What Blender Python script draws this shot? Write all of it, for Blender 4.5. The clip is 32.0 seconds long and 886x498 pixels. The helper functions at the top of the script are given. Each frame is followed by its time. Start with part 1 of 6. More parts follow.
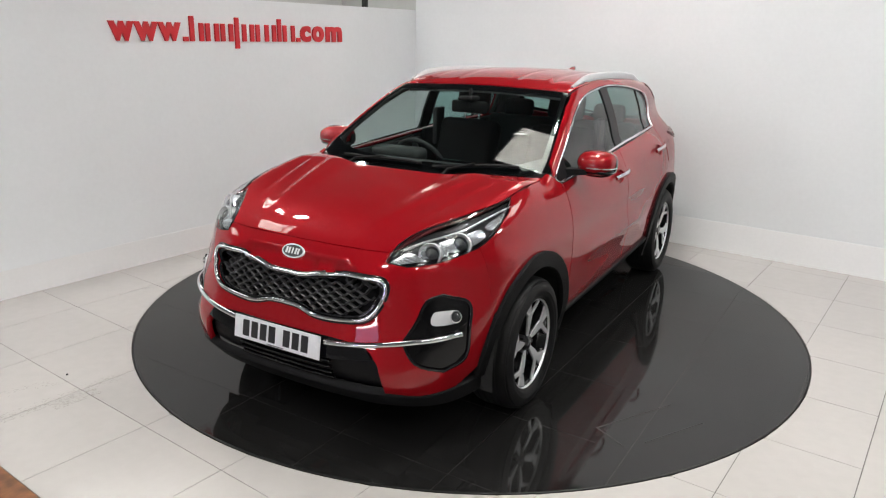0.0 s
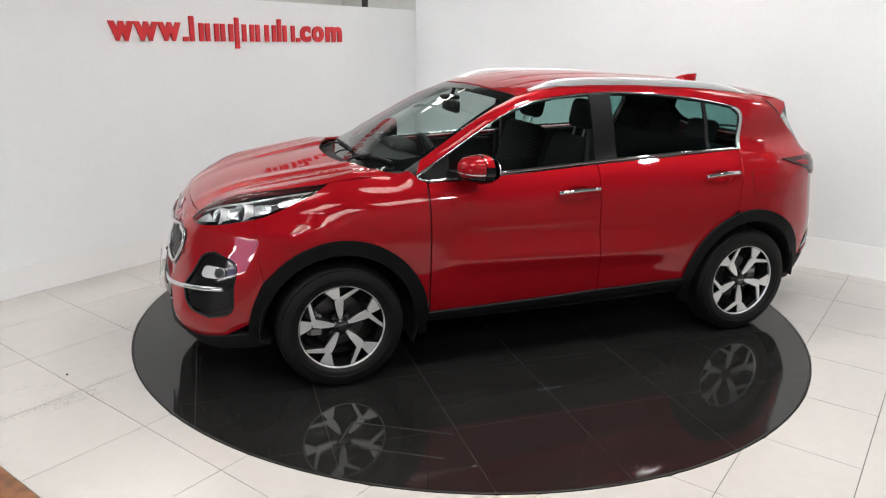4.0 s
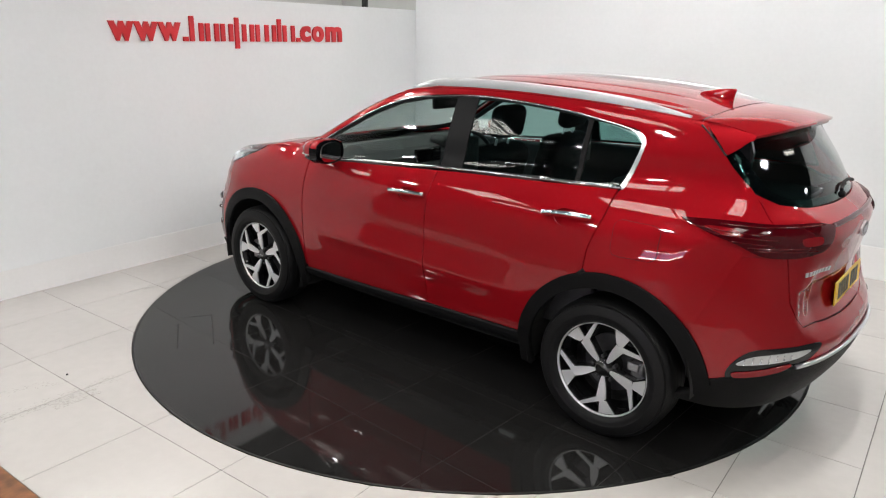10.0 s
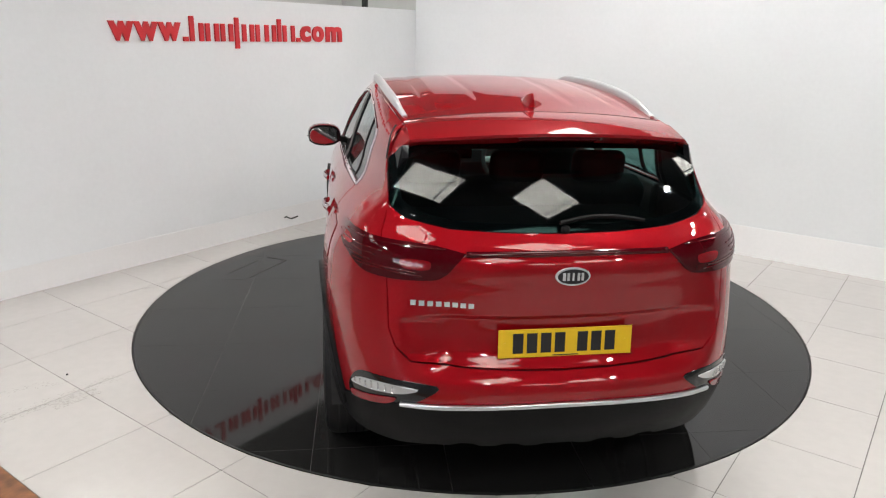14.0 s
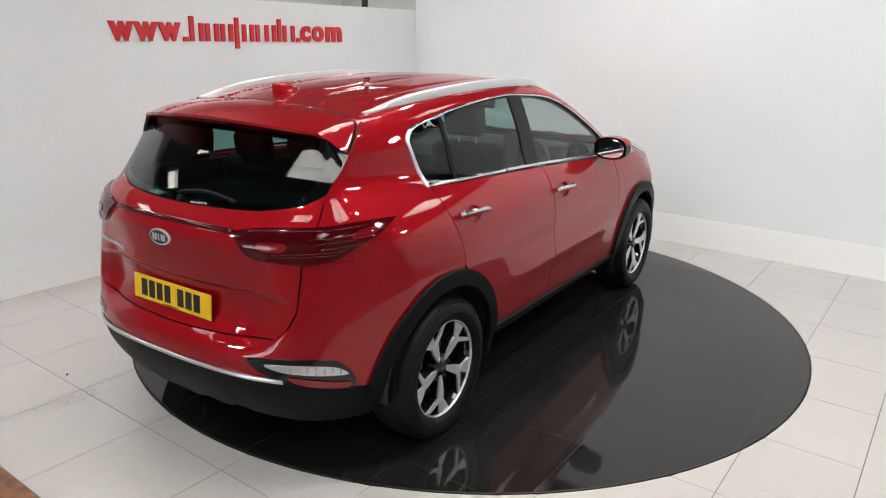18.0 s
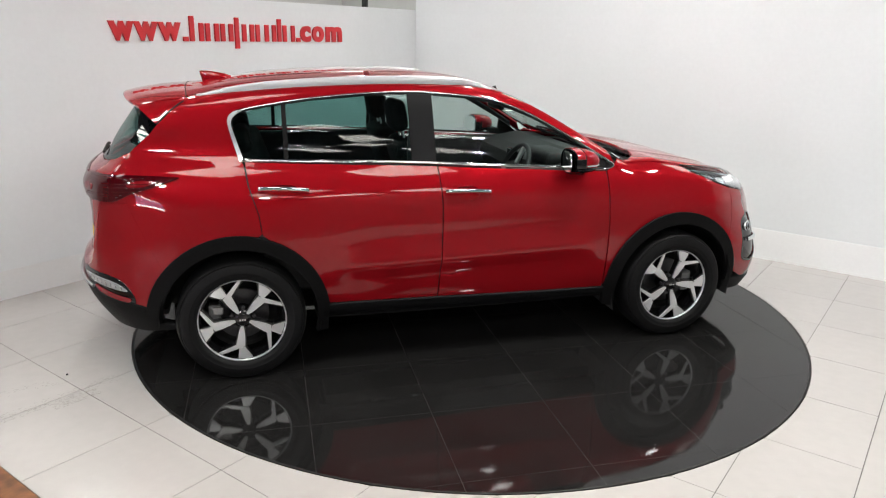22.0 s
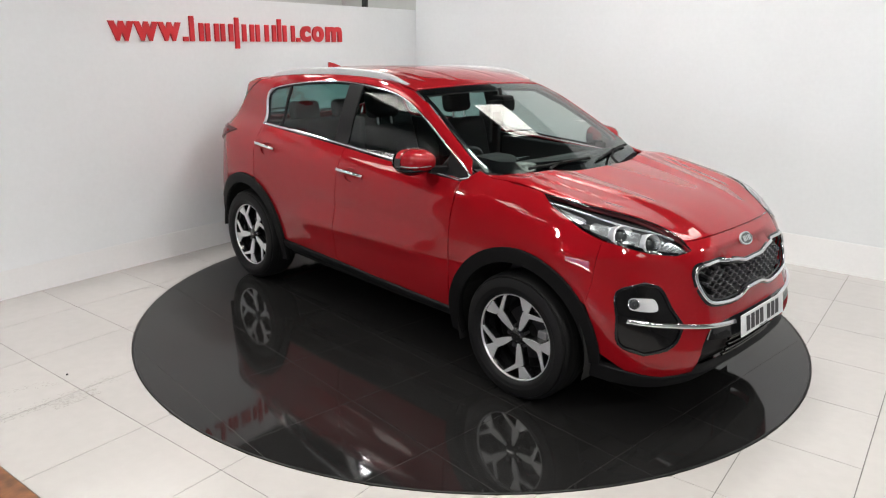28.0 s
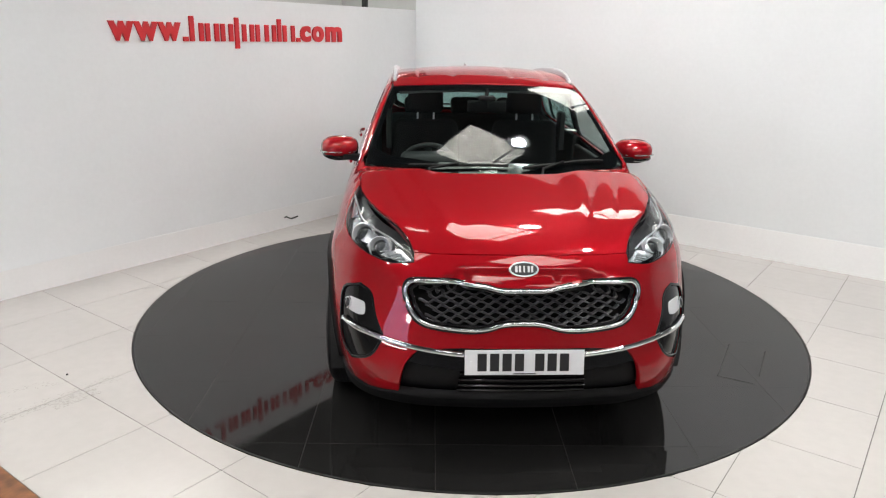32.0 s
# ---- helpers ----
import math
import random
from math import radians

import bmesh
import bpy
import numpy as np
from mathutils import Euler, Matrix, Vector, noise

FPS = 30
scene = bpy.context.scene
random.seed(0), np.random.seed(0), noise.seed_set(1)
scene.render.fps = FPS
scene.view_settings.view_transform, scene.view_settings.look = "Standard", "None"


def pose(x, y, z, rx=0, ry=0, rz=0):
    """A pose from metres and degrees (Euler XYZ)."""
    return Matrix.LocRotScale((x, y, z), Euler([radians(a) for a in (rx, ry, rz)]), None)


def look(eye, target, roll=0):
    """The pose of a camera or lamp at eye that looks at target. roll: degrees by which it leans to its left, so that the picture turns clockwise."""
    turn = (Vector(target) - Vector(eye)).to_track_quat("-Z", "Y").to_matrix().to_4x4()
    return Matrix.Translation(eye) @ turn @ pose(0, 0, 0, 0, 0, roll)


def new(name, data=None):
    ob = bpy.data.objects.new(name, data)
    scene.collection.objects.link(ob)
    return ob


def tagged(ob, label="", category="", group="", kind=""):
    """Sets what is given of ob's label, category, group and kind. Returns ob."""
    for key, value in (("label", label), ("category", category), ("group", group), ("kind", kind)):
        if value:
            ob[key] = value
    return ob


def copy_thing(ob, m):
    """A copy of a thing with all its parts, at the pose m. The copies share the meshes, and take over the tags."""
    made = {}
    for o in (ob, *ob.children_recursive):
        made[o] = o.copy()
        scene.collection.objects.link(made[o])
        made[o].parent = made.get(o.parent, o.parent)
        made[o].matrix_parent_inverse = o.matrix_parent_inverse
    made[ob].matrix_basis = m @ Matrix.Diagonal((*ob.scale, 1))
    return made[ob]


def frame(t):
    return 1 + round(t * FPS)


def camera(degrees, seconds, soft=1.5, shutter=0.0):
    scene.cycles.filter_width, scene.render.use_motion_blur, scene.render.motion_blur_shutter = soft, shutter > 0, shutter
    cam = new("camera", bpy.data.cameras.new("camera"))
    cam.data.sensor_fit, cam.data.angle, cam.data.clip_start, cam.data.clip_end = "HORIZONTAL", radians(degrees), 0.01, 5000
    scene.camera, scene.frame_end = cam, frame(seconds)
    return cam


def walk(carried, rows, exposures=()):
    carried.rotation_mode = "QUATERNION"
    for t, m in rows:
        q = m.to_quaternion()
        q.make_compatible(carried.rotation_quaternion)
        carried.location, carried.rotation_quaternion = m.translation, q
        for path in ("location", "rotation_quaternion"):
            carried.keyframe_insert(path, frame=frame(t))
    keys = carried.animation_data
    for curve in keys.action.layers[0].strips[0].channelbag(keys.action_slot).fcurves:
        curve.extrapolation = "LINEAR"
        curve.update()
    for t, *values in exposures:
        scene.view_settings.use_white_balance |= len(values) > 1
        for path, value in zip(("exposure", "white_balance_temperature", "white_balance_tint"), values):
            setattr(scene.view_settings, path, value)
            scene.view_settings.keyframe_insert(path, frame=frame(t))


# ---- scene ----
# ---------------- camera ----------------
CLIP = 32.0
cam = camera(63.77, CLIP, soft=1.2)
EYE = (0.0, -4.829, 1.858)
VIEW = look(EYE, (-0.03652, -3.87174, 1.57050), 1.113)
walk(cam, [(0.0, VIEW), (CLIP, VIEW)], exposures=[(0.0, 0.34), (3.0, 0.49), (6.0, 0.48), (9.0, 0.47), (14.0, 0.48), (17.0, 0.38), (19.0, 0.39), (22.0, 0.48), (25.0, 0.48), (CLIP, 0.51)])

# ---------------- world ----------------
world = bpy.data.worlds.new("world")
scene.world = world
world.use_nodes = True
world.node_tree.nodes["Background"].inputs["Color"].default_value = (0.9, 0.95, 1.0, 1)
world.node_tree.nodes["Background"].inputs["Strength"].default_value = 0.3
ROOFLIGHT, TUBE, BAY = 6.6, 16.0, 250.0


# ---------------- materials ----------------
def material(name, color, rough=0.5, metal=0.0, coat=0.0, grain=0.0, grain_scale=40.0, stain=0.0, stain_scale=1.5,
             bump=0.0, bump_scale=120.0, emit=0.0, rough_vary=0.0, random_tone=0.0, spec=0.5, coat_rough=0.03, coat_ior=1.5):
    m = bpy.data.materials.new(name)
    m.use_nodes = True
    nt = m.node_tree
    b = nt.nodes["Principled BSDF"]
    b.inputs["Roughness"].default_value = rough
    b.inputs["Metallic"].default_value = metal
    b.inputs["Coat Weight"].default_value = coat
    b.inputs["Coat Roughness"].default_value = coat_rough
    b.inputs["Coat IOR"].default_value = coat_ior
    b.inputs["Specular IOR Level"].default_value = spec
    b.inputs["Base Color"].default_value = (*color, 1)
    m.diffuse_color = (*color, 1)
    coords = nt.nodes.new("ShaderNodeTexCoord")

    def noise_node(scale, detail):
        n = nt.nodes.new("ShaderNodeTexNoise")
        n.inputs["Scale"].default_value, n.inputs["Detail"].default_value = scale, detail
        nt.links.new(coords.outputs["Object"], n.inputs["Vector"])
        return n

    socket = None
    for amount, scale, detail in ((grain, grain_scale, 4), (stain, stain_scale, 5)):
        if amount:
            n = noise_node(scale, detail)
            ramp = nt.nodes.new("ShaderNodeMapRange")
            ramp.inputs["From Min"].default_value, ramp.inputs["From Max"].default_value = 0.3, 0.7
            ramp.inputs["To Min"].default_value, ramp.inputs["To Max"].default_value = 1 - amount, 1 + amount
            nt.links.new(n.outputs["Fac"], ramp.inputs["Value"])
            mix = nt.nodes.new("ShaderNodeVectorMath")
            mix.operation = "SCALE"
            if socket is None:
                mix.inputs[0].default_value = color
            else:
                nt.links.new(socket, mix.inputs[0])
            nt.links.new(ramp.outputs["Result"], mix.inputs["Scale"])
            socket = mix.outputs["Vector"]
    if random_tone:
        info = nt.nodes.new("ShaderNodeObjectInfo")
        ramp = nt.nodes.new("ShaderNodeMapRange")
        ramp.inputs["To Min"].default_value, ramp.inputs["To Max"].default_value = 1 - random_tone, 1 + random_tone
        nt.links.new(info.outputs["Random"], ramp.inputs["Value"])
        mix = nt.nodes.new("ShaderNodeVectorMath")
        mix.operation = "SCALE"
        if socket is None:
            mix.inputs[0].default_value = color
        else:
            nt.links.new(socket, mix.inputs[0])
        nt.links.new(ramp.outputs["Result"], mix.inputs["Scale"])
        socket = mix.outputs["Vector"]
    if socket is not None:
        nt.links.new(socket, b.inputs["Base Color"])
    if rough_vary:
        n = noise_node(stain_scale * 2.5, 6)
        ramp = nt.nodes.new("ShaderNodeMapRange")
        ramp.inputs["From Min"].default_value, ramp.inputs["From Max"].default_value = 0.3, 0.7
        ramp.inputs["To Min"].default_value, ramp.inputs["To Max"].default_value = max(0.0, rough - rough_vary), rough + rough_vary
        nt.links.new(n.outputs["Fac"], ramp.inputs["Value"])
        nt.links.new(ramp.outputs["Result"], b.inputs["Roughness"])
    if bump:
        n = noise_node(bump_scale, 3)
        bn = nt.nodes.new("ShaderNodeBump")
        bn.inputs["Strength"].default_value, bn.inputs["Distance"].default_value = bump, 0.002
        nt.links.new(n.outputs["Fac"], bn.inputs["Height"])
        nt.links.new(bn.outputs["Normal"], b.inputs["Normal"])
    if emit:
        b.inputs["Emission Color"].default_value = (*color, 1)
        b.inputs["Emission Strength"].default_value = emit
    return m


def glass(name, tint, rough=0.0, gloss=0.5):
    m = bpy.data.materials.new(name)
    m.use_nodes = True
    nt = m.node_tree
    nt.nodes.remove(nt.nodes["Principled BSDF"])
    out = nt.nodes["Material Output"]
    clear = nt.nodes.new("ShaderNodeBsdfTransparent")
    clear.inputs["Color"].default_value = (*tint, 1)
    shine = nt.nodes.new("ShaderNodeBsdfGlossy")
    shine.inputs["Roughness"].default_value = rough
    facing = nt.nodes.new("ShaderNodeLayerWeight")
    facing.inputs["Blend"].default_value = 0.5
    power = nt.nodes.new("ShaderNodeMath")
    power.operation, power.inputs[1].default_value = "POWER", 4.5
    fres = nt.nodes.new("ShaderNodeMath")
    fres.operation, fres.inputs[1].default_value, fres.inputs[2].default_value = "MULTIPLY_ADD", 0.9, 0.035 + 0.03 * gloss
    nt.links.new(facing.outputs["Facing"], power.inputs[0])
    nt.links.new(power.outputs["Value"], fres.inputs[0])
    mix = nt.nodes.new("ShaderNodeMixShader")
    nt.links.new(fres.outputs["Value"], mix.inputs["Fac"])
    nt.links.new(clear.outputs["BSDF"], mix.inputs[1])
    nt.links.new(shine.outputs["BSDF"], mix.inputs[2])
    nt.links.new(mix.outputs["Shader"], out.inputs["Surface"])
    m.diffuse_color = (*tint, 1)
    return m


def lit_sheet(name, color, strength):
    """Daylit translucent sheet: streaks of dirt along the ribs dim it."""
    m = bpy.data.materials.new(name)
    m.use_nodes = True
    nt = m.node_tree
    b = nt.nodes["Principled BSDF"]
    b.inputs["Base Color"].default_value = (0.7, 0.7, 0.66, 1)
    b.inputs["Emission Color"].default_value = (*color, 1)
    coords, mapping, n, ramp = (nt.nodes.new(k) for k in ("ShaderNodeTexCoord", "ShaderNodeMapping", "ShaderNodeTexNoise", "ShaderNodeMapRange"))
    mapping.inputs["Scale"].default_value = (3.5, 24, 1)
    n.inputs["Scale"].default_value, n.inputs["Detail"].default_value = 1.0, 7
    n.inputs["Roughness"].default_value = 0.65
    ramp.inputs["From Min"].default_value, ramp.inputs["From Max"].default_value = 0.40, 0.58
    ramp.inputs["To Min"].default_value, ramp.inputs["To Max"].default_value = 0.22 * strength, 1.35 * strength
    nt.links.new(coords.outputs["Object"], mapping.inputs["Vector"])
    nt.links.new(mapping.outputs["Vector"], n.inputs["Vector"])
    nt.links.new(n.outputs["Fac"], ramp.inputs["Value"])
    nt.links.new(ramp.outputs["Result"], b.inputs["Emission Strength"])
    return m


M = {
    "paint": material("red_metallic_paint", (0.285, 0.0045, 0.0090), 0.42, 0.25, coat=1.0, grain=0.05, grain_scale=900, spec=0.0, coat_rough=0.012, coat_ior=1.48),
    # body red darkened: shade of the panel gaps is put into the colour
    "paint_shaded": material("shaded_red_underlayer", (0.10, 0.003, 0.006), 0.6),
    "cladding": material("black_grained_plastic", (0.0048, 0.0048, 0.005), 0.5, spec=0.11, grain=0.15, grain_scale=60, bump=0.25, bump_scale=700, rough_vary=0.06),
    "gloss_black": material("gloss_black_plastic", (0.004, 0.004, 0.005), 0.06, spec=0.45),
    "dark": material("dark_plastic", (0.007, 0.007, 0.0075), 0.55, spec=0.15, grain=0.1),
    "under": material("underbody", (0.014, 0.014, 0.014), 0.9, grain=0.2),
    "chrome": material("chrome", (0.74, 0.75, 0.77), 0.06, 1.0),
    "badge": material("bright_badge", (0.72, 0.73, 0.75), 0.25, 0.4),
    "satin": material("satin_silver", (0.62, 0.63, 0.65), 0.28, 1.0, grain=0.03, grain_scale=200),
    "rail": material("roof_rail_silver", (0.55, 0.56, 0.58), 0.33, 0.35, grain=0.03, grain_scale=200),
    "tyre": material("tyre_rubber", (0.0065, 0.0065, 0.0068), 0.5, spec=0.2, grain=0.2, grain_scale=50, bump=0.2, bump_scale=300),
    "alloy": material("machined_alloy", (0.86, 0.87, 0.88), 0.34, 0.72, grain=0.03, grain_scale=300),
    "rim_black": material("rim_black_paint", (0.006, 0.006, 0.0065), 0.12, coat=0.8),
    "disc": material("brake_disc", (0.10, 0.10, 0.105), 0.4, 0.9, grain=0.1, grain_scale=60),
    "caliper": material("brake_caliper_metal", (0.34, 0.34, 0.34), 0.35, 0.6, grain=0.1, grain_scale=80),
    "cabin": material("dark_cabin_cloth", (0.009, 0.009, 0.010), 0.85, spec=0.2, grain=0.2, grain_scale=120),
    "cabin_trim": material("cabin_plastic", (0.028, 0.028, 0.030), 0.5, grain=0.12, bump=0.15, bump_scale=400),
    "headliner": material("grey_headliner", (0.28, 0.28, 0.28), 0.9, grain=0.05),
    "screen_glass": glass("windscreen_glass", (0.68, 0.76, 0.74)),
    "door_glass": glass("door_glass", (0.74, 0.82, 0.80)),
    "privacy": glass("privacy_glass", (0.36, 0.55, 0.53)),
    "lens": glass("lamp_lens", (0.93, 0.95, 0.96), gloss=-0.6),
    "red_lens": material("red_lamp_lens", (0.055, 0.0008, 0.003), 0.05, spec=0.45),
    "red_glow": material("red_lamp_reflector", (0.20, 0.002, 0.006), 0.15),
    "reflector": material("lamp_reflector", (0.62, 0.64, 0.66), 0.2, 0.75),
    "clear_lamp": material("clear_lamp_plastic", (0.50, 0.51, 0.52), 0.2, 0.5, coat=0.8),
    "plate_white": material("white_number_plate", (0.72, 0.73, 0.75), 0.35, grain=0.02),
    "plate_yellow": material("yellow_number_plate", (0.83, 0.53, 0.015), 0.35, grain=0.02),
    "ink": material("black_plate_characters", (0.012, 0.012, 0.014), 0.45),
    "wall": material("white_painted_wall", (0.825, 0.85, 0.865), 0.55, grain=0.012, grain_scale=30, stain=0.025, stain_scale=0.9, bump=0.12, bump_scale=60, rough_vary=0.1),
    "skirt": material("white_gloss_skirting", (0.82, 0.82, 0.82), 0.35, grain=0.012, stain=0.03, stain_scale=1.2),
    "tile": material("cream_polished_tile", (0.53, 0.506, 0.484), 0.22, grain=0.02, grain_scale=14, stain=0.012, stain_scale=1.2, rough_vary=0.05, random_tone=0.015),
    "grout": material("grey_grout", (0.15, 0.14, 0.13), 0.85, grain=0.1),
    "disc_tile": material("black_polished_tile", (0.0145, 0.0142, 0.014), 0.055, spec=0.33, grain=0.15, grain_scale=20, stain=0.2, stain_scale=2.5, rough_vary=0.025, random_tone=0.03),
    "disc_edge": material("dark_disc_rim", (0.015, 0.015, 0.015), 0.5),
    "joint": material("grey_joint", (0.045, 0.04, 0.039), 0.45),
    "sign": material("red_sign_letter", (0.62, 0.022, 0.03), 0.35, grain=0.03),
    "wood": material("brown_timber", (0.20, 0.075, 0.025), 0.45, grain=0.4, grain_scale=18, stain=0.3, stain_scale=4),
    "outer": material("grey_outer_floor", (0.17, 0.165, 0.16), 0.5, grain=0.1, stain=0.15),
    # dimness of the hall behind the camera is put into this grey
    "hall": material("dimmed_hall_wall", (0.24, 0.24, 0.24), 0.7, grain=0.02, stain=0.05),
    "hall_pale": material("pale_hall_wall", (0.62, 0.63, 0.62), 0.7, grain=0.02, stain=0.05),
    "ceiling": material("grey_roof_sheet", (0.10, 0.10, 0.105), 0.6, grain=0.03, stain=0.06),
    "steel": material("grey_steel", (0.32, 0.33, 0.34), 0.45, 0.6),
    "black_post": material("black_post", (0.015, 0.015, 0.015), 0.5),
    "rooflight": lit_sheet("lit_rooflight", (1.0, 0.965, 0.89), ROOFLIGHT),
    "tube": material("lit_tube", (1.0, 0.99, 0.96), 0.5, emit=TUBE),
    "bay": material("lit_bay_lamp", (1.0, 0.99, 0.97), 0.5, emit=BAY),
    "daylight": material("violet_window_pane", (0.70, 0.62, 1.0), 0.3, emit=2.2),
    "lit_sill": material("lit_window_sill", (1.0, 0.97, 0.96), 0.3, emit=24.0),
    "paper": material("white_paper", (0.8, 0.8, 0.78), 0.7),
}


# ---------------- mesh helpers ----------------
def thing(name, m=None, label="", category="", group="", kind=""):
    ob = new(name)
    ob.empty_display_size = 0.2
    if m is not None:
        ob.matrix_basis = m
    return tagged(ob, label, category, group, kind)


def mesh_part(name, verts, faces, mat, parent=None, label="", normals=None, smooth=True):
    me = bpy.data.meshes.new(name)
    me.from_pydata([tuple(map(float, v)) for v in verts], [], [tuple(map(int, f)) for f in faces])
    me.materials.append(mat)
    if smooth:
        me.shade_smooth()
    if normals is not None:
        me.normals_split_custom_set([tuple(map(float, n)) for n in normals])
    me.update()
    ob = new(name, me)
    ob.parent = parent
    if label:
        ob["label"] = label
    return ob


def part(name, bm, mat, parent=None, label="", smooth=False):
    me = bpy.data.meshes.new(name)
    bm.normal_update()
    bm.to_mesh(me)
    bm.free()
    me.materials.append(mat)
    if smooth:
        me.shade_smooth()
        me.set_sharp_from_angle(angle=radians(35))
    ob = new(name, me)
    ob.parent = parent
    if label:
        ob["label"] = label
    return ob


def box(bm, lo, hi, m=None, bevel=0.0, segments=2):
    vs = [bm.verts.new((x, y, z)) for x in (lo[0], hi[0]) for y in (lo[1], hi[1]) for z in (lo[2], hi[2])]
    fs = [bm.faces.new([vs[i] for i in q]) for q in ((0, 1, 3, 2), (4, 6, 7, 5), (0, 4, 5, 1), (2, 3, 7, 6), (0, 2, 6, 4), (1, 5, 7, 3))]
    if m is not None:
        bmesh.ops.transform(bm, matrix=m, verts=vs)
    if bevel:
        es = list({e for f in fs for e in f.edges})
        bmesh.ops.bevel(bm, geom=es, offset=bevel, segments=segments, affect="EDGES", profile=0.5)
    return bm


def cyl(bm, r, depth, m, seg=24, r2=None):
    bmesh.ops.create_cone(bm, cap_ends=True, segments=seg, radius1=r, radius2=r if r2 is None else r2, depth=depth, matrix=m)
    return bm


def prism(bm, outline, depth, m, bevel=0.0):
    """A flat outline in the xy plane, thickened along z by depth, at the pose m."""
    lo = [bm.verts.new(m @ Vector((x, y, 0))) for x, y in outline]
    hi = [bm.verts.new(m @ Vector((x, y, depth))) for x, y in outline]
    n = len(outline)
    bm.faces.new(lo[::-1])
    top = bm.faces.new(hi)
    for i in range(n):
        bm.faces.new((lo[i], lo[(i + 1) % n], hi[(i + 1) % n], hi[i]))
    if bevel:
        bmesh.ops.bevel(bm, geom=list(top.edges), offset=bevel, segments=2, affect="EDGES", profile=0.5)
    return bm


def lathe(bm, profile, m, seg=48):
    """Turn a profile of (radius, height) round the z axis of m; closed into a ring of loops."""
    rings = []
    for r, h in profile:
        rings.append([bm.verts.new(m @ Vector((r * math.cos(2 * math.pi * i / seg), r * math.sin(2 * math.pi * i / seg), h))) for i in range(seg)])
    for a, b in zip(rings, rings[1:]):
        for i in range(seg):
            bm.faces.new((a[i], a[(i + 1) % seg], b[(i + 1) % seg], b[i]))
    return bm


def sweep(path, section, closed=False, up=(0, 0, 1), scale=None):
    """Verts and faces of a section (list of (side, up)) carried along a path of points."""
    P = np.array(path, float)
    n, k = len(P), len(section)
    tan = (np.roll(P, -1, 0) - np.roll(P, 1, 0)) if closed else np.gradient(P, axis=0)
    tan /= np.linalg.norm(tan, axis=1)[:, None] + 1e-9
    ups = np.broadcast_to(np.array(up, float), P.shape)
    side = np.cross(tan, ups)
    side /= np.linalg.norm(side, axis=1)[:, None] + 1e-9
    top = np.cross(side, tan)
    sc = np.ones(n) if scale is None else np.array(scale, float)
    verts = [P[i] + sc[i] * (a * side[i] + b * top[i]) for i in range(n) for a, b in section]
    faces = []
    for i in range(n if closed else n - 1):
        j = (i + 1) % n
        for q in range(k):
            r = (q + 1) % k
            faces.append((i * k + q, i * k + r, j * k + r, j * k + q))
    if not closed:
        faces.append(tuple(range(k)))
        faces.append(tuple((n - 1) * k + q for q in range(k))[::-1])
    return verts, faces


def round_section(r, seg=8, flat=1.0):
    return [(r * math.cos(2 * math.pi * i / seg), flat * r * math.sin(2 * math.pi * i / seg)) for i in range(seg)]


# ---------------- the booth ----------------
TURN = math.atan2(-0.559, 0.829)
BOOTH = Matrix.Rotation(TURN, 4, "Z")
TILE, U0, V0 = 0.5965, -0.282, -2.370
R_DISC = 2.232
U_LEFT, V_BACK, V_FRONT, U_RIGHT = -2.62, 2.66, -2.945, 2.59


def clip_half(poly, n, d):
    """The part of a polygon where n . p <= d."""
    out = []
    for a, b in zip(poly, poly[1:] + poly[:1]):
        da, db = n[0] * a[0] + n[1] * a[1] - d, n[0] * b[0] + n[1] * b[1] - d
        if da <= 0:
            out.append(a)
        if da * db < 0:
            t = da / (da - db)
            out.append((a[0] + t * (b[0] - a[0]), a[1] + t * (b[1] - a[1])))
    return out


def inside_circle(poly, r, seg=160):
    for i in range(seg):
        a = 2 * math.pi * i / seg
        poly = clip_half(poly, (math.cos(a), math.sin(a)), r) if poly else poly
    return poly


def slab(name, poly, z0, z1, mat, parent, bevel=0.0015):
    bm = bmesh.new()
    prism(bm, poly, z1 - z0, Matrix.Translation((0, 0, z0)), bevel)
    return part(name, bm, mat, parent)


def outside_circle(lo_u, hi_u, lo_v, hi_v, r):
    """Pieces of a rectangle that lie outside a circle round the origin: one outline, or none."""
    corners = [(lo_u, lo_v), (hi_u, lo_v), (hi_u, hi_v), (lo_u, hi_v)]
    path = []
    for a, b in zip(corners, corners[1:] + corners[:1]):
        path += [(a[0] + (b[0] - a[0]) * i / 60, a[1] + (b[1] - a[1]) * i / 60) for i in range(60)]
    keep = [math.hypot(*p) > r for p in path]
    if all(keep):
        return corners
    if not any(keep):
        return None
    n = len(path)
    start = next(i for i in range(n) if keep[i] and not keep[i - 1])
    run = []
    for i in range(n):
        if not keep[(start + i) % n]:
            break
        run.append(path[(start + i) % n])
    a1, a0 = math.atan2(run[-1][1], run[-1][0]), math.atan2(run[0][1], run[0][0])
    d = (a0 - a1 + math.pi) % (2 * math.pi) - math.pi
    arc = [(r * math.cos(a1 + d * i / 16), r * math.sin(a1 + d * i / 16)) for i in range(17)]
    out = [p for i, p in enumerate(run) if i in (0, len(run) - 1) or min(abs(p[0] - lo_u), abs(p[0] - hi_u)) + min(abs(p[1] - lo_v), abs(p[1] - hi_v)) < 1e-6]
    return out + arc[1:-1]


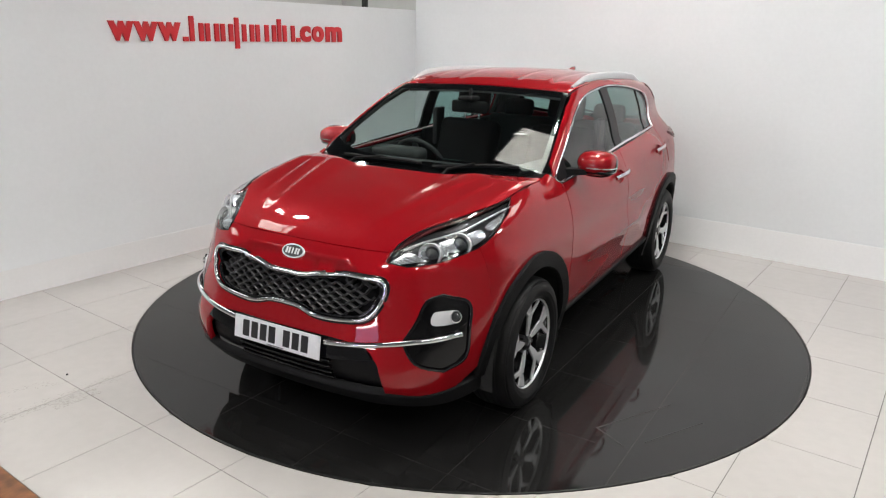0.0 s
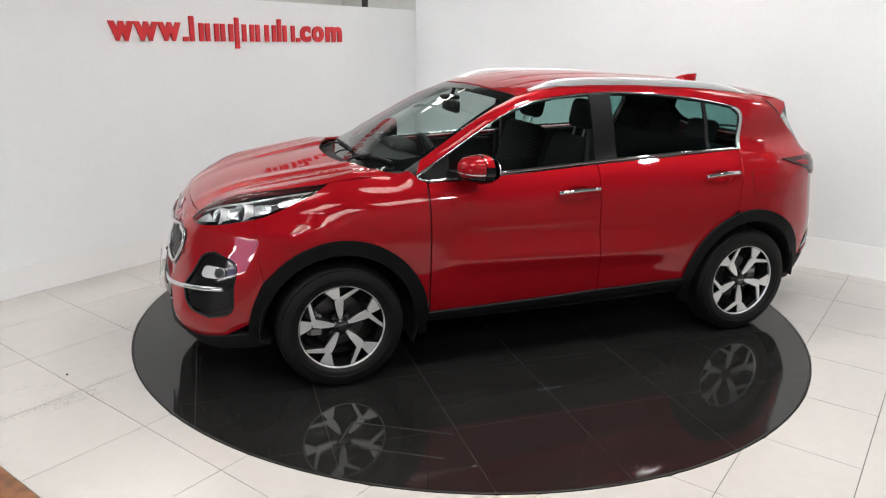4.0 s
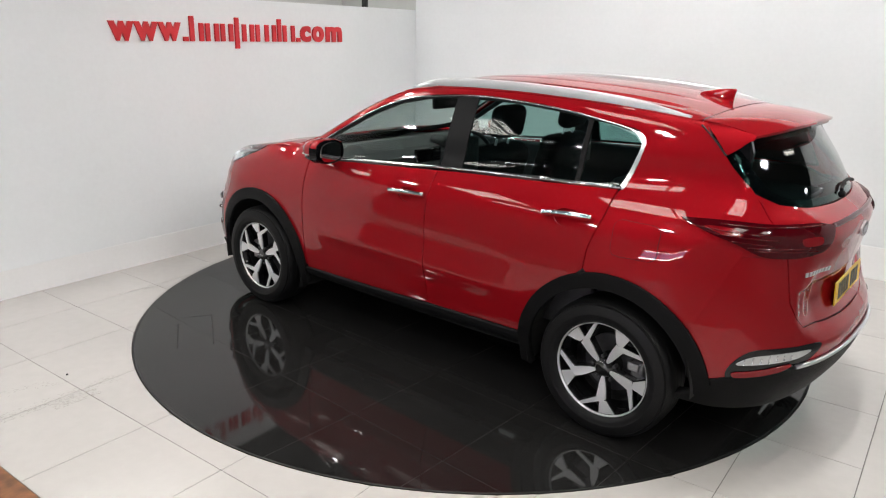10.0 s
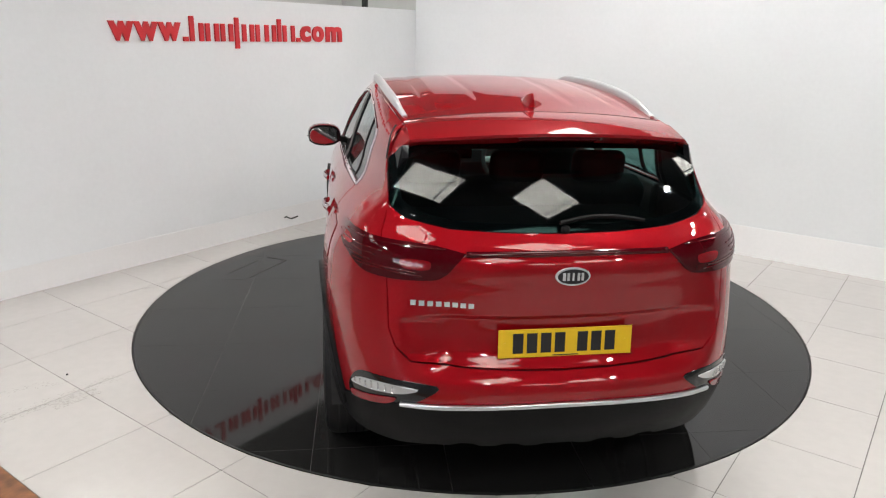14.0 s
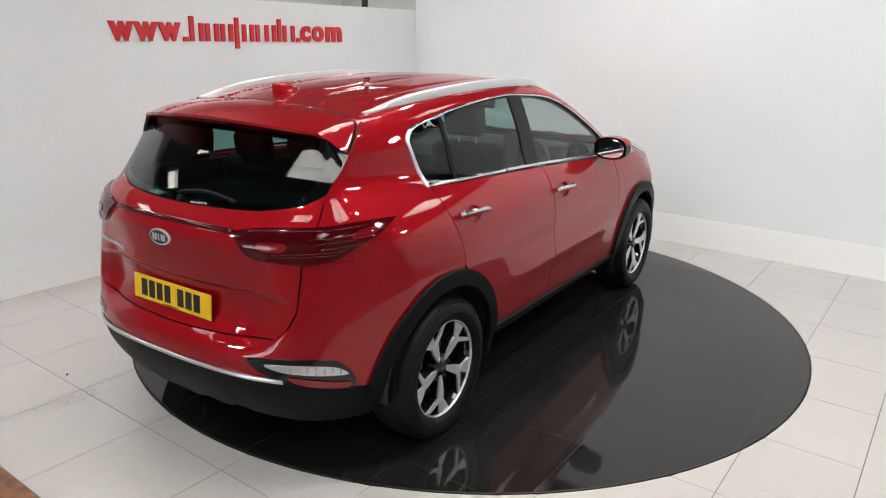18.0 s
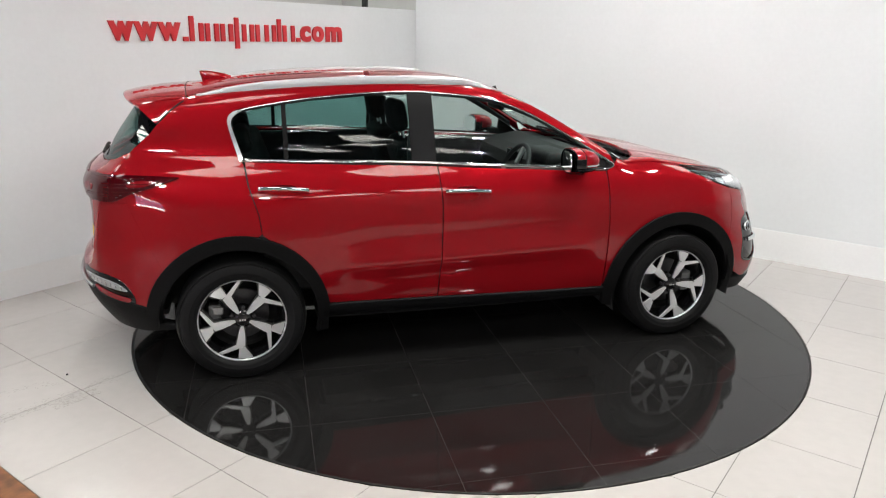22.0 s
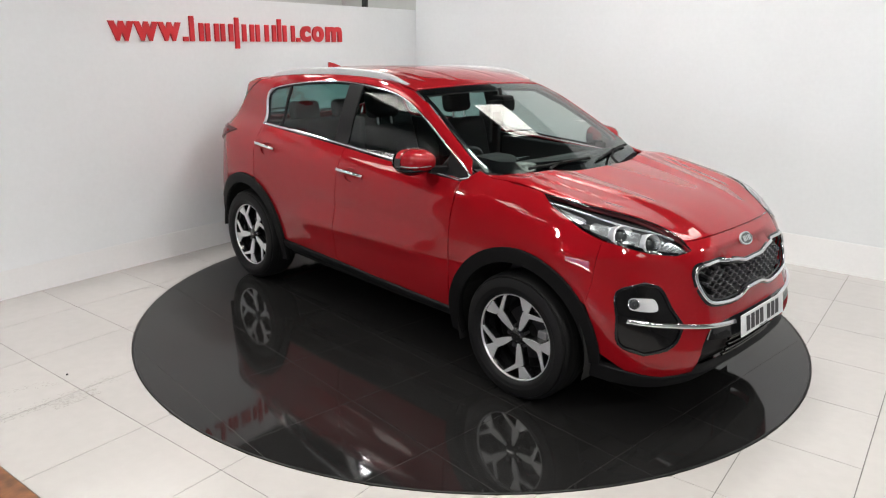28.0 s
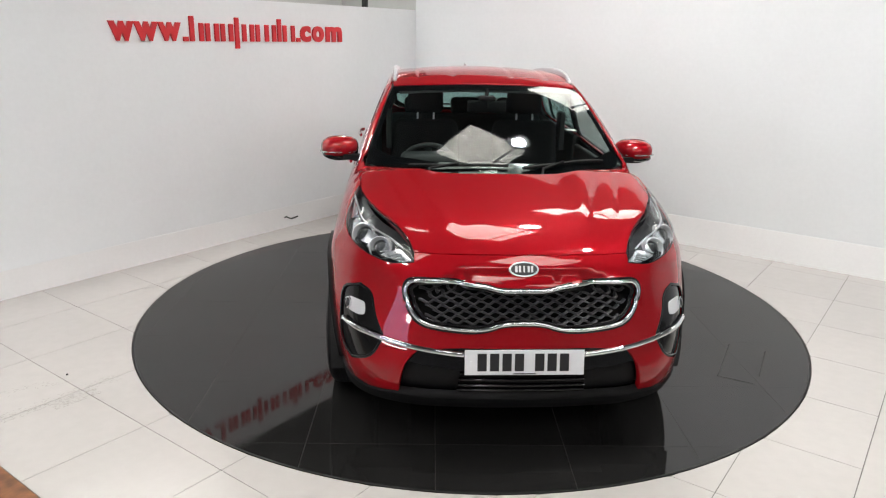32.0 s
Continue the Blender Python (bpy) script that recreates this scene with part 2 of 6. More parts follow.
def build_floor():
    bed = bmesh.new()
    seg = 128
    outer = [(-2.7, -3.02), (2.7, -3.02), (2.7, 2.75), (-2.7, 2.75)]
    ring = [(R_DISC + 0.006) * Vector((math.cos(2 * math.pi * i / seg), math.sin(2 * math.pi * i / seg), 0)) for i in range(seg)]
    rim = []
    for p in ring:
        k = min((2.7 / abs(p.x)) if abs(p.x) > 1e-6 else 9, ((2.75 if p.y > 0 else 3.02) / abs(p.y)) if abs(p.y) > 1e-6 else 9)
        rim.append(Vector((p.x * k, p.y * k, 0)))
    a = [bed.verts.new(p + Vector((0, 0, -0.003))) for p in ring]
    b = [bed.verts.new(p + Vector((0, 0, -0.003))) for p in rim]
    c = [bed.verts.new(p + Vector((0, 0, -0.12))) for p in ring]
    for i in range(seg):
        j = (i + 1) % seg
        bed.faces.new((a[i], b[i], b[j], a[j]))
        bed.faces.new((c[i], a[i], a[j], c[j]))
    floor = part("floor", bed, M["grout"])
    floor.matrix_basis = BOOTH
    tagged(floor, "cream polished floor tiles with thin grey grout joints", "floor", kind="structure")
    g = 0.0018
    for i in range(-5, 7):
        for j in range(-2, 10):
            lu, hu = max(U0 + i * TILE + g, -2.69), min(U0 + (i + 1) * TILE - g, U_RIGHT - 0.004)
            lv, hv = max(V0 + j * TILE + g, V_FRONT), min(V0 + (j + 1) * TILE - g, 2.69)
            if hu - lu < 0.02 or hv - lv < 0.02:
                continue
            out = outside_circle(lu, hu, lv, hv, R_DISC + 0.008)
            if out:
                slab("tile", out, -0.02, 0.0, M["tile"], floor, 0.0)
    return floor


build_floor()


def wall_block(name, lo, hi, mat, label, category="wall"):
    bm = bmesh.new()
    box(bm, lo, hi)
    ob = part(name, bm, mat)
    ob.matrix_basis = BOOTH
    return tagged(ob, label, category, kind="structure")


wall_block("wall_left", (U_LEFT - 0.12, -3.2, -0.2), (U_LEFT, V_BACK + 0.14, 2.125), M["wall"], "white painted partition wall carrying a red letter sign")
wall_block("wall_back", (U_LEFT, V_BACK, -0.2), (7.5, V_BACK + 0.16, 3.1), M["wall"], "tall white painted back wall")


def skirting(name, axis):
    """A raked skirting board: proud at the floor, flush at its top."""
    bm = bmesh.new()
    if axis == "u":
        prof, m, length = [(0, 0), (0.028, 0), (0.002, 0.20), (0.0, 0.201)], BOOTH @ Matrix.Translation((U_LEFT, -3.2, 0)) @ Matrix(((1, 0, 0, 0), (0, 0, 1, 0), (0, 1, 0, 0), (0, 0, 0, 1))), V_BACK + 3.2 - 0.08
    else:
        prof, m, length = [(0, 0), (0.075, 0), (0.004, 0.25), (0.0, 0.251)], BOOTH @ Matrix.Translation((U_LEFT + 0.0, V_BACK, 0)) @ Matrix(((0, 0, 1, 0), (-1, 0, 0, 0), (0, 1, 0, 0), (0, 0, 0, 1))), 9.0
    prism(bm, prof, length, m)
    bmesh.ops.recalc_face_normals(bm, faces=bm.faces)
    ob = part(name, bm, M["skirt"])
    return tagged(ob, "white gloss skirting board along the wall", "skirting", kind="structure")


skirting("baseboard_left", "u")
skirting("baseboard_back", "v")

# edge of the raised booth floor
bm = box(bmesh.new(), (-6.0, V_FRONT - 0.11, -0.16), (2.7, V_FRONT - 0.003, 0.006), bevel=0.008)
ob = part("floor_edging", bm, M["wood"])
ob.matrix_basis = BOOTH
tagged(ob, "worn brown timber edging along the tiled floor", "timber edging", kind="structure")
bm = box(bmesh.new(), (U_RIGHT, -2.9, -0.16), (U_RIGHT + 0.9, 2.58, 0.002), bevel=0.002)
ob = part("side_plinth", bm, M["tile"])
ob.matrix_basis = BOOTH
tagged(ob, "pale polished strip of floor beside the tiles", "floor strip", kind="structure")
bm = box(bmesh.new(), (-9, -9, -0.3), (9, 9, -0.17))
ob = part("ground", bm, M["outer"])
ob.matrix_basis = BOOTH
tagged(ob, "dark floor of the surrounding hall", "floor", kind="structure")
# unseen south and east walls take the dimmed grey, the others the pale one
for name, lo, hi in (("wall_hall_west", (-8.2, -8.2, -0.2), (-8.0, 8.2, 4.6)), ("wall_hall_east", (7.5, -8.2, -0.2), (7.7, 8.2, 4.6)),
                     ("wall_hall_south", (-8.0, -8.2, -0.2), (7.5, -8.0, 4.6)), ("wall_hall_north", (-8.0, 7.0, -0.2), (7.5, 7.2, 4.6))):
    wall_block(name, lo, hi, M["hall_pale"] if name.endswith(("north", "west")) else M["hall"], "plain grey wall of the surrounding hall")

Z_ROOF = 4.55
bm = box(bmesh.new(), (-8.2, -8.2, Z_ROOF), (7.7, 7.2, Z_ROOF + 0.1))
ob = part("ceiling", bm, M["ceiling"])
ob.matrix_basis = BOOTH
tagged(ob, "grey profiled roof sheeting", "ceiling", kind="structure")


def build_rooflight():
    t = thing("rooflight", Matrix.Identity(4), "ribbed translucent rooflight panel letting daylight in", "rooflight", "rooflights in the hall roof")
    # corrugated translucent sheet
    verts, faces, n = [], [], 60
    for i in range(n + 1):
        y = -0.5 + i / n
        z = -0.03 + 0.010 * math.sin(2 * math.pi * i / 5)
        verts += [(0.56, y, z), (-0.56, y, z)]
    for i in range(n):
        faces.append((2 * i, 2 * i + 1, 2 * i + 3, 2 * i + 2))
    mesh_part("panel", verts, faces, M["rooflight"], t)
    part("purlin", box(bmesh.new(), (0.36, -0.5, -0.09), (0.40, 0.5, -0.045)), M["steel"], t)
    for s in (-1, 1):
        part("frame", box(bmesh.new(), (s * 0.58 - 0.02, -0.52, -0.06), (s * 0.58 + 0.02, 0.52, 0.0)), M["steel"], t)
    return t


first = build_rooflight()
# beyond those mirrored in the car, several unseen panels are added for light
spots = [(0.0, 0.42), (-0.23, 3.4), (2.40, -1.52), (0.21, -2.61), (6.7, -5.0), (-3.6, -1.8), (3.2, 3.6), (-3.6, -5.2), (3.9, -4.3), (6.4, -3.2), (-5.9, -3.4), (-5.8, 0.6), (-6.4, 5.6)]
for k, (u, v) in enumerate(spots):
    m = BOOTH @ Matrix.Translation((u, v, Z_ROOF))
    if k == 0:
        first.matrix_basis = m
    else:
        copy_thing(first, m)


def build_tube():
    t = thing("strip_light", Matrix.Identity(4), "lit fluorescent strip light hanging from the roof", "strip light", "strip lights in the hall")
    part("housing", box(bmesh.new(), (-0.75, -0.05, 0.0), (0.75, 0.05, 0.06), bevel=0.005), M["steel"], t)
    part("tube", cyl(bmesh.new(), 0.016, 1.45, pose(0, 0, -0.02, 0, 90, 0), 12), M["tube"], t)
    for s in (-0.6, 0.6):
        part("hanger", cyl(bmesh.new(), 0.004, 0.6, pose(s, 0, 0.36), 6), M["steel"], t)
    return t


first = build_tube()
for k, (u, v, a) in enumerate(((3.6, -4.4, 0), (-2.6, -5.4, 0))):
    m = BOOTH @ pose(u, v, Z_ROOF - 0.66, 0, 0, a)
    if k == 0:
        first.matrix_basis = m
    else:
        copy_thing(first, m)


def build_bay():
    t = thing("bay_lamp", Matrix.Identity(4), "round bay lamp hanging from the roof, lit", "hanging lamp", "bay lamps in the hall")
    part("shade", lathe(bmesh.new(), [(0.05, 0.22), (0.09, 0.2), (0.17, 0.05), (0.18, 0.0), (0.172, 0.0), (0.16, 0.05), (0.08, 0.18)], Matrix.Identity(4), 32), M["steel"], t, smooth=True)
    part("bulb", cyl(bmesh.new(), 0.11, 0.01, pose(0, 0, 0.03), 32), M["bay"], t)
    part("hanger", cyl(bmesh.new(), 0.008, 0.5, pose(0, 0, 0.45), 8), M["steel"], t)
    return t


first = build_bay()
first.matrix_basis = BOOTH @ pose(0.37, 0.76, Z_ROOF - 0.7)
# some of these lamps are unseen, added to brighten walls and floor
for u, v in ((0.4, -4.0), (4.0, -4.9), (3.5, 1.19), (2.1, -0.3), (-2.8, -0.6), (5.0, 3.4), (-4.5, -4.5), (-4.8, -1.0), (5.6, -2.2), (-1.6, -6.0), (-5.6, 5.0)):
    copy_thing(first, BOOTH @ pose(u, v, Z_ROOF - 0.7))


def hall_window():
    """Lit strip window in the hall wall that faces the booth, with a bright white sill and head."""
    w = thing("window_1", BOOTH, "bright strip window with violet panes in the hall wall", "window", kind="structure")
    u0, u1, z0, z1, n = -0.95, 1.60, 0.88, 1.90, 5
    for i in range(n):
        a, b = u0 + (u1 - u0) * i / n, u0 + (u1 - u0) * (i + 1) / n
        part("pane", box(bmesh.new(), (a + 0.015, -7.995, z0 + 0.17), (b - 0.015, -7.985, z1 - 0.10)), M["daylight"], w)
        part("lit_sill", box(bmesh.new(), (a + 0.015, -7.995, z0 + 0.03), (b - 0.015, -7.980, z0 + 0.165)), M["lit_sill"], w)
        part("lit_head", box(bmesh.new(), (a + 0.015, -7.995, z1 - 0.095), (b - 0.015, -7.980, z1 - 0.03)), M["lit_sill"], w)
    for i in range(n + 1):
        a = u0 + (u1 - u0) * i / n
        part("mullion", box(bmesh.new(), (a - 0.015, -8.0, z0 - 0.03), (a + 0.015, -7.95, z1 + 0.03), bevel=0.004), M["steel"], w)
    for z in (z0, z1):
        part("rail", box(bmesh.new(), (u0 + 0.03, -8.0, z - 0.03), (u1 - 0.03, -7.955, z + 0.03), bevel=0.004), M["steel"], w)


hall_window()

# ---------------- turntable ----------------
DISC_TOP = 0.0
CAR_X, CAR_Y = -0.220, 0.068
turntable = thing("turntable", Matrix.Identity(4), "round black tiled turntable set flush in the floor", "turntable")


def build_turntable():
    bm = bmesh.new()
    lathe(bm, [(0.001, -0.0007), (R_DISC - 0.012, -0.0007), (R_DISC - 0.006, -0.0007), (R_DISC - 0.006, -0.1)], Matrix.Identity(4), 128)
    part("bed", bm, M["joint"], turntable)
    bm = bmesh.new()
    lathe(bm, [(R_DISC - 0.008, -0.003), (R_DISC - 0.008, 0.0005), (R_DISC, 0.0005), (R_DISC, -0.06)], Matrix.Identity(4), 160)
    part("rim", bm, M["disc_edge"], turntable)
    turn = Matrix.Rotation(radians(-2.05), 4, "Z")
    s, x0, y0, g = 0.612, 0.80 + CAR_X + 0.05, 1.53 + CAR_Y, 0.0012
    for i in range(-5, 5):
        for j in range(-7, 3):
            lo, la = x0 + i * s, y0 + j * s
            sq = [(lo + g, la + g), (lo + s - g, la + g), (lo + s - g, la + s - g), (lo + g, la + s - g)]
            sq = [(turn @ Vector((*p, 0))).to_2d()[:] for p in sq]
            if min(math.hypot(*p) for p in sq) > R_DISC + 0.3:
                continue
            out = inside_circle(sq, R_DISC - 0.009)
            if out and len(out) > 2:
                slab("tile", out, -0.02, 0.0, M["disc_tile"], turntable, 0.0)
    # lifting hatch: thin dark grooves
    hx, hy = 1.215 + CAR_X, 1.51 + CAR_Y
    m = pose(hx, hy, 0.0006, 0, 0, -31)
    bm = bmesh.new()
    w, h, e = 0.257, 0.11, 0.004
    for lo, hi in (((-w, -h, 0), (w, -h + 2 * e, 0.0004)), ((-w, h - 2 * e, 0), (w * 0.55, h, 0.0004)), ((w - 2 * e, -h, 0), (w, h * 0.8, 0.0004))):
        box(bm, lo, hi, m)
    part("hatch_groove", bm, M["disc_edge"], turntable)


build_turntable()


# ---------------- the car's skin ----------------
# x forwards, y to the car's left, z up; the origin is on the ground midway between the axles.
def curve_through(q, X, Y):
    """Smooth curve through knots (X rising); linear beyond the ends. X, Y may differ from row to row."""
    q = np.asarray(q, float)
    X, Y = np.asarray(X, float), np.asarray(Y, float)
    if X.ndim == 1:
        X = np.broadcast_to(X, (len(q), len(X)))
    if Y.ndim == 1:
        Y = np.broadcast_to(Y, (len(q), len(Y)))
    h = np.diff(X, axis=1)
    d = np.diff(Y, axis=1) / h
    m = np.empty_like(Y)
    m[:, 0], m[:, -1] = d[:, 0], d[:, -1]
    m[:, 1:-1] = (d[:, :-1] * h[:, 1:] + d[:, 1:] * h[:, :-1]) / (h[:, 1:] + h[:, :-1])
    k = np.clip((q[:, None] >= X).sum(1) - 1, 0, X.shape[1] - 2)
    r = np.arange(len(q))
    hk = h[r, k]
    t = (q - X[r, k]) / hk
    tc = np.clip(t, 0, 1)
    y0, y1, m0, m1 = Y[r, k], Y[r, k + 1], m[r, k] * hk, m[r, k + 1] * hk
    v = y0 * (2 * tc**3 - 3 * tc**2 + 1) + m0 * (tc**3 - 2 * tc**2 + tc) + y1 * (3 * tc**2 - 2 * tc**3) + m1 * (tc**3 - tc**2)
    return v + np.where(t < 0, t * m0, 0) + np.where(t > 1, (t - 1) * m1, 0)


def table(*pairs):
    a = np.array(sorted(pairs), float)
    return a[:, 0], a[:, 1]


WIDE = table((-2.3, 0.70), (-2.05, 0.80), (-1.75, 0.875), (-1.35, 0.905), (-0.7, 0.910), (0.0, 0.912), (0.7, 0.908), (1.2, 0.902), (1.6, 0.885), (1.85, 0.845), (2.1, 0.75), (2.3, 0.62))
BELT_Y = table((-2.2, 0.62), (-1.75, 0.695), (-1.3, 0.745), (-0.8, 0.778), (-0.3, 0.792), (0.3, 0.802), (0.9, 0.808), (1.45, 0.785), (1.8, 0.71), (2.2, 0.58))
BELT_Z = table((-2.2, 1.235), (-1.3, 1.207), (-0.3, 1.168), (0.8, 1.112), (1.3, 1.09), (2.2, 1.00))
RIDGE = table((-2.0, 1.500), (-1.8, 1.530), (-1.5, 1.567), (-1.2, 1.606), (-0.8, 1.632), (-0.3, 1.640), (0.0, 1.620), (0.2, 1.579), (0.366, 1.522), (0.55, 1.436), (0.735, 1.337), (0.90, 1.246), (1.1, 1.133), (1.3, 1.01), (2.3, 0.2))
BONNET = table((0.2, 1.235), (0.7, 1.210), (1.02, 1.176), (1.2, 1.153), (1.4, 1.122), (1.6, 1.088), (1.75, 1.058), (1.85, 1.031), (1.95, 0.992), (2.05, 0.939), (2.15, 0.87), (2.3, 0.74))
CROWN = table((-2.0, 0.10), (-1.5, 0.14), (-0.8, 0.115), (0.0, 0.088), (0.3, 0.088), (0.7, 0.105), (1.0, 0.10), (1.3, 0.10), (2.3, 0.1))
BONNET_CROWN = table((0.6, 0.09), (1.0, 0.09), (1.3, 0.09), (1.6, 0.10), (1.8, 0.11), (2.05, 0.13), (2.3, 0.2))
NOSE = table((0.15, 2.05), (0.25, 2.135), (0.33, 2.205), (0.42, 2.230), (0.52, 2.215), (0.62, 2.185), (0.72, 2.165), (0.82, 2.145), (0.90, 2.118), (0.97, 2.075), (1.1, 1.97))
NOSE_SWEEP = table((0, 0), (0.15, 0.002), (0.3, 0.012), (0.5, 0.04), (0.65, 0.105), (0.78, 0.21), (0.86, 0.34), (0.95, 0.56))
LAMP_SWEEP = table((0, 0), (0.32, 0), (0.45, 0.006), (0.56, 0.022), (0.66, 0.05), (0.74, 0.075), (0.82, 0.09), (0.95, 0.10))
TAIL = table((0.2, -2.03), (0.32, -2.13), (0.45, -2.205), (0.55, -2.225), (0.62, -2.215), (0.675, -2.165), (0.74, -2.140), (0.86, -2.140), (0.98, -2.158), (1.07, -2.162), (1.12, -2.125), (1.17, -2.055), (1.28, -1.985), (1.42, -1.885), (1.55, -1.795))
TAIL_CORNER = table((0.2, -2.03), (0.32, -2.13), (0.45, -2.20), (0.55, -2.222), (0.68, -2.222), (0.80, -2.205), (0.92, -2.185), (1.02, -2.168), (1.09, -2.150), (1.14, -2.105), (1.18, -2.055), (1.28, -1.985), (1.42, -1.885), (1.55, -1.795))
TAIL_SWEEP = table((0, 0), (0.2, 0.008), (0.4, 0.038), (0.55, 0.085), (0.66, 0.15), (0.75, 0.24), (0.83, 0.37), (0.92, 0.62))


def smax(a, b, k):
    h = np.maximum(k - np.abs(a - b), 0.0) / k
    return np.maximum(a, b) + h * h * k * 0.25


def skin(P, bonnet=True):
    """Signed field of the body, or of the body without its bonnet: below zero inside."""
    x, y, z = P[:, 0], np.abs(P[:, 1]), P[:, 2]
    w, by, bz = curve_through(x, *WIDE), curve_through(x, *BELT_Y), curve_through(x, *BELT_Z)
    one = np.ones_like(x)
    Z = np.stack([0.18 * one, 0.30 * one, 0.42 * one, 0.58 * one, 0.72 * one, 0.86 * one, bz - 0.15, bz - 0.06, bz, bz + 0.18, bz + 0.38, bz + 0.55], 1)
    Y = np.stack([w - 0.075, w - 0.048, w - 0.022, w - 0.005, w, w - 0.006, 0.72 * w + 0.28 * by, 0.36 * w + 0.64 * by, by, by - 0.064, by - 0.150, by - 0.25], 1)
    scallop = np.clip((x + 0.95) / 0.5, 0, 1) * np.clip((0.85 - x) / 0.35, 0, 1)
    scallop = scallop * scallop * (3 - 2 * scallop)
    side = y - curve_through(z, Z, Y) + scallop * (0.007 * np.exp(-((z - 0.79 - 0.03 * x) / 0.05) ** 2) - 0.016 * np.exp(-((z - 0.635 - 0.03 * x) / 0.06) ** 2))
    side = side - 0.010 * np.exp(-((x + 1.25) / 0.42) ** 2) * np.exp(-((z - 0.86) / 0.12) ** 2)
    ribs = np.clip((x + 1.45) / 0.2, 0, 1) * np.clip((0.2 - x) / 0.2, 0, 1)
    cabin = curve_through(x, *RIDGE) - 0.005 * ribs * (np.exp(-((y - 0.20) / 0.02) ** 2) + np.exp(-((y - 0.43) / 0.02) ** 2))
    cabin = cabin - curve_through(x, *CROWN) * y * y
    crest = smax(cabin, curve_through(x, *BONNET) - curve_through(x, *BONNET_CROWN) * y * y, 0.012) if bonnet else cabin
    hood = np.clip((x - 0.95) / 0.25, 0, 1) * np.clip((2.15 - x) / 0.35, 0, 1)
    rise = np.clip((y - 0.28) / 0.44, 0, 1)
    crest = crest + hood * (0.040 * rise * rise * (3 - 2 * rise) + 0.010 * np.exp(-((y - (0.30 + 0.16 * (2.0 - x))) / 0.075) ** 2))
    top = (z - crest) * 0.9
    high = np.clip((z - 0.58) / 0.27, 0, 1)
    front = x - (curve_through(z, *NOSE) - curve_through(y, *NOSE_SWEEP) - high * high * (3 - 2 * high) * curve_through(y, *LAMP_SWEEP))
    corner = np.clip((y - 0.42) / 0.24, 0, 1)
    corner = corner * corner * (3 - 2 * corner)
    rear = ((1 - corner) * curve_through(z, *TAIL) + corner * curve_through(z, *TAIL_CORNER) + curve_through(y, *TAIL_SWEEP)) - x
    inset = np.clip((0.64 - y) / 0.05, 0, 1) * np.clip((z - 0.675) / 0.05, 0, 1) * np.clip((0.868 - 0.03 * y * y - z) / 0.020, 0, 1)
    rear = rear + 0.011 * inset * inset * (3 - 2 * inset)
    f = smax(side, top, np.where(x > 0.9, 0.075, 0.055))
    f = smax(f, front, 0.09)
    f = smax(f, rear * 0.95, 0.07)
    return smax(f, 0.2 - z, 0.05)


CF, CR = 1.0, -1.0


def rays(proj, ab):
    a, b = ab[:, 0], ab[:, 1]
    o, zero, one = np.zeros((len(a), 3)), np.zeros(len(a)), np.ones(len(a))
    if proj == "side":
        return np.stack([a, 1.25 * one, b], 1), np.stack([zero, -one, zero], 1), 1.25
    if proj == "top":
        return np.stack([a, b, 1.9 * one], 1), np.stack([zero, zero, -one], 1), 1.3
    if proj == "front":
        d = np.stack([-np.cos(a), -np.sin(a), zero], 1)
        return np.stack([CF * one, zero, b], 1) - d * 1.7, d, 1.7
    d = np.stack([np.cos(a), -np.sin(a), zero], 1)
    return np.stack([CR * one, zero, b], 1) - d * 1.7, d, 1.7


def slope_of(P, bonnet=True):
    e = 2e-3
    G = np.stack([skin(P + e * np.eye(3)[i], bonnet) - skin(P - e * np.eye(3)[i], bonnet) for i in range(3)], 1)
    return G / (np.linalg.norm(G, axis=1)[:, None] + 1e-9)


def onto(proj, ab, off=0.0, bonnet=True):
    """Places and normals on the skin, moved out by off."""
    ab = np.atleast_2d(np.asarray(ab, float))
    o, d, far = rays(proj, ab)
    lo, hi = np.zeros(len(ab)), np.full(len(ab), far)
    n = 90
    step = far / n
    found = np.zeros(len(ab), bool)
    for i in range(1, n + 1):
        f = skin(o + d * (i * step), bonnet)
        hit = (f < 0) & ~found
        lo[hit], hi[hit] = (i - 1) * step, i * step
        found |= hit
        if found.all():
            break
    for _ in range(16):
        mid = (lo + hi) / 2
        f = skin(o + d * mid[:, None], bonnet)
        lo, hi = np.where(f > 0, mid, lo), np.where(f > 0, hi, mid)
    P = o + d * hi[:, None]
    N = slope_of(P, bonnet)
    return P + N * off, N


def fp(x, y):
    """Angle of a plan point for the projection on the front."""
    return math.atan2(y, x - CF)


def rp(x, y):
    return math.atan2(y, CR - x)


def spline(points, closed=True, per=6, corners=()):
    """Smooth outline through the points, but for the numbered corners."""
    P = [Vector(p) for p in points]
    n, out = len(P), []
    for i in range(n if closed else n - 1):
        p1, p2 = P[i], P[(i + 1) % n]
        p0 = P[(i - 1) % n] if (closed or i > 0) else p1
        p3 = P[(i + 2) % n] if (closed or i < n - 2) else p2
        m1 = (p2 - p0) * 0.5
        m2 = (p3 - p1) * 0.5
        L = (p2 - p1).length
        if i in corners:
            m1 = p2 - p1
        if (i + 1) % n in corners:
            m2 = p2 - p1
        m1 = m1 * min(1, L / (m1.length + 1e-9) * 1.2)
        m2 = m2 * min(1, L / (m2.length + 1e-9) * 1.2)
        for k in range(per):
            t = k / per
            out.append((p1 * (2 * t**3 - 3 * t**2 + 1) + m1 * (t**3 - 2 * t**2 + t) + p2 * (3 * t**2 - 2 * t**3) + m2 * (t**3 - t**2))[:])
    if not closed:
        out.append(P[-1][:])
    return out


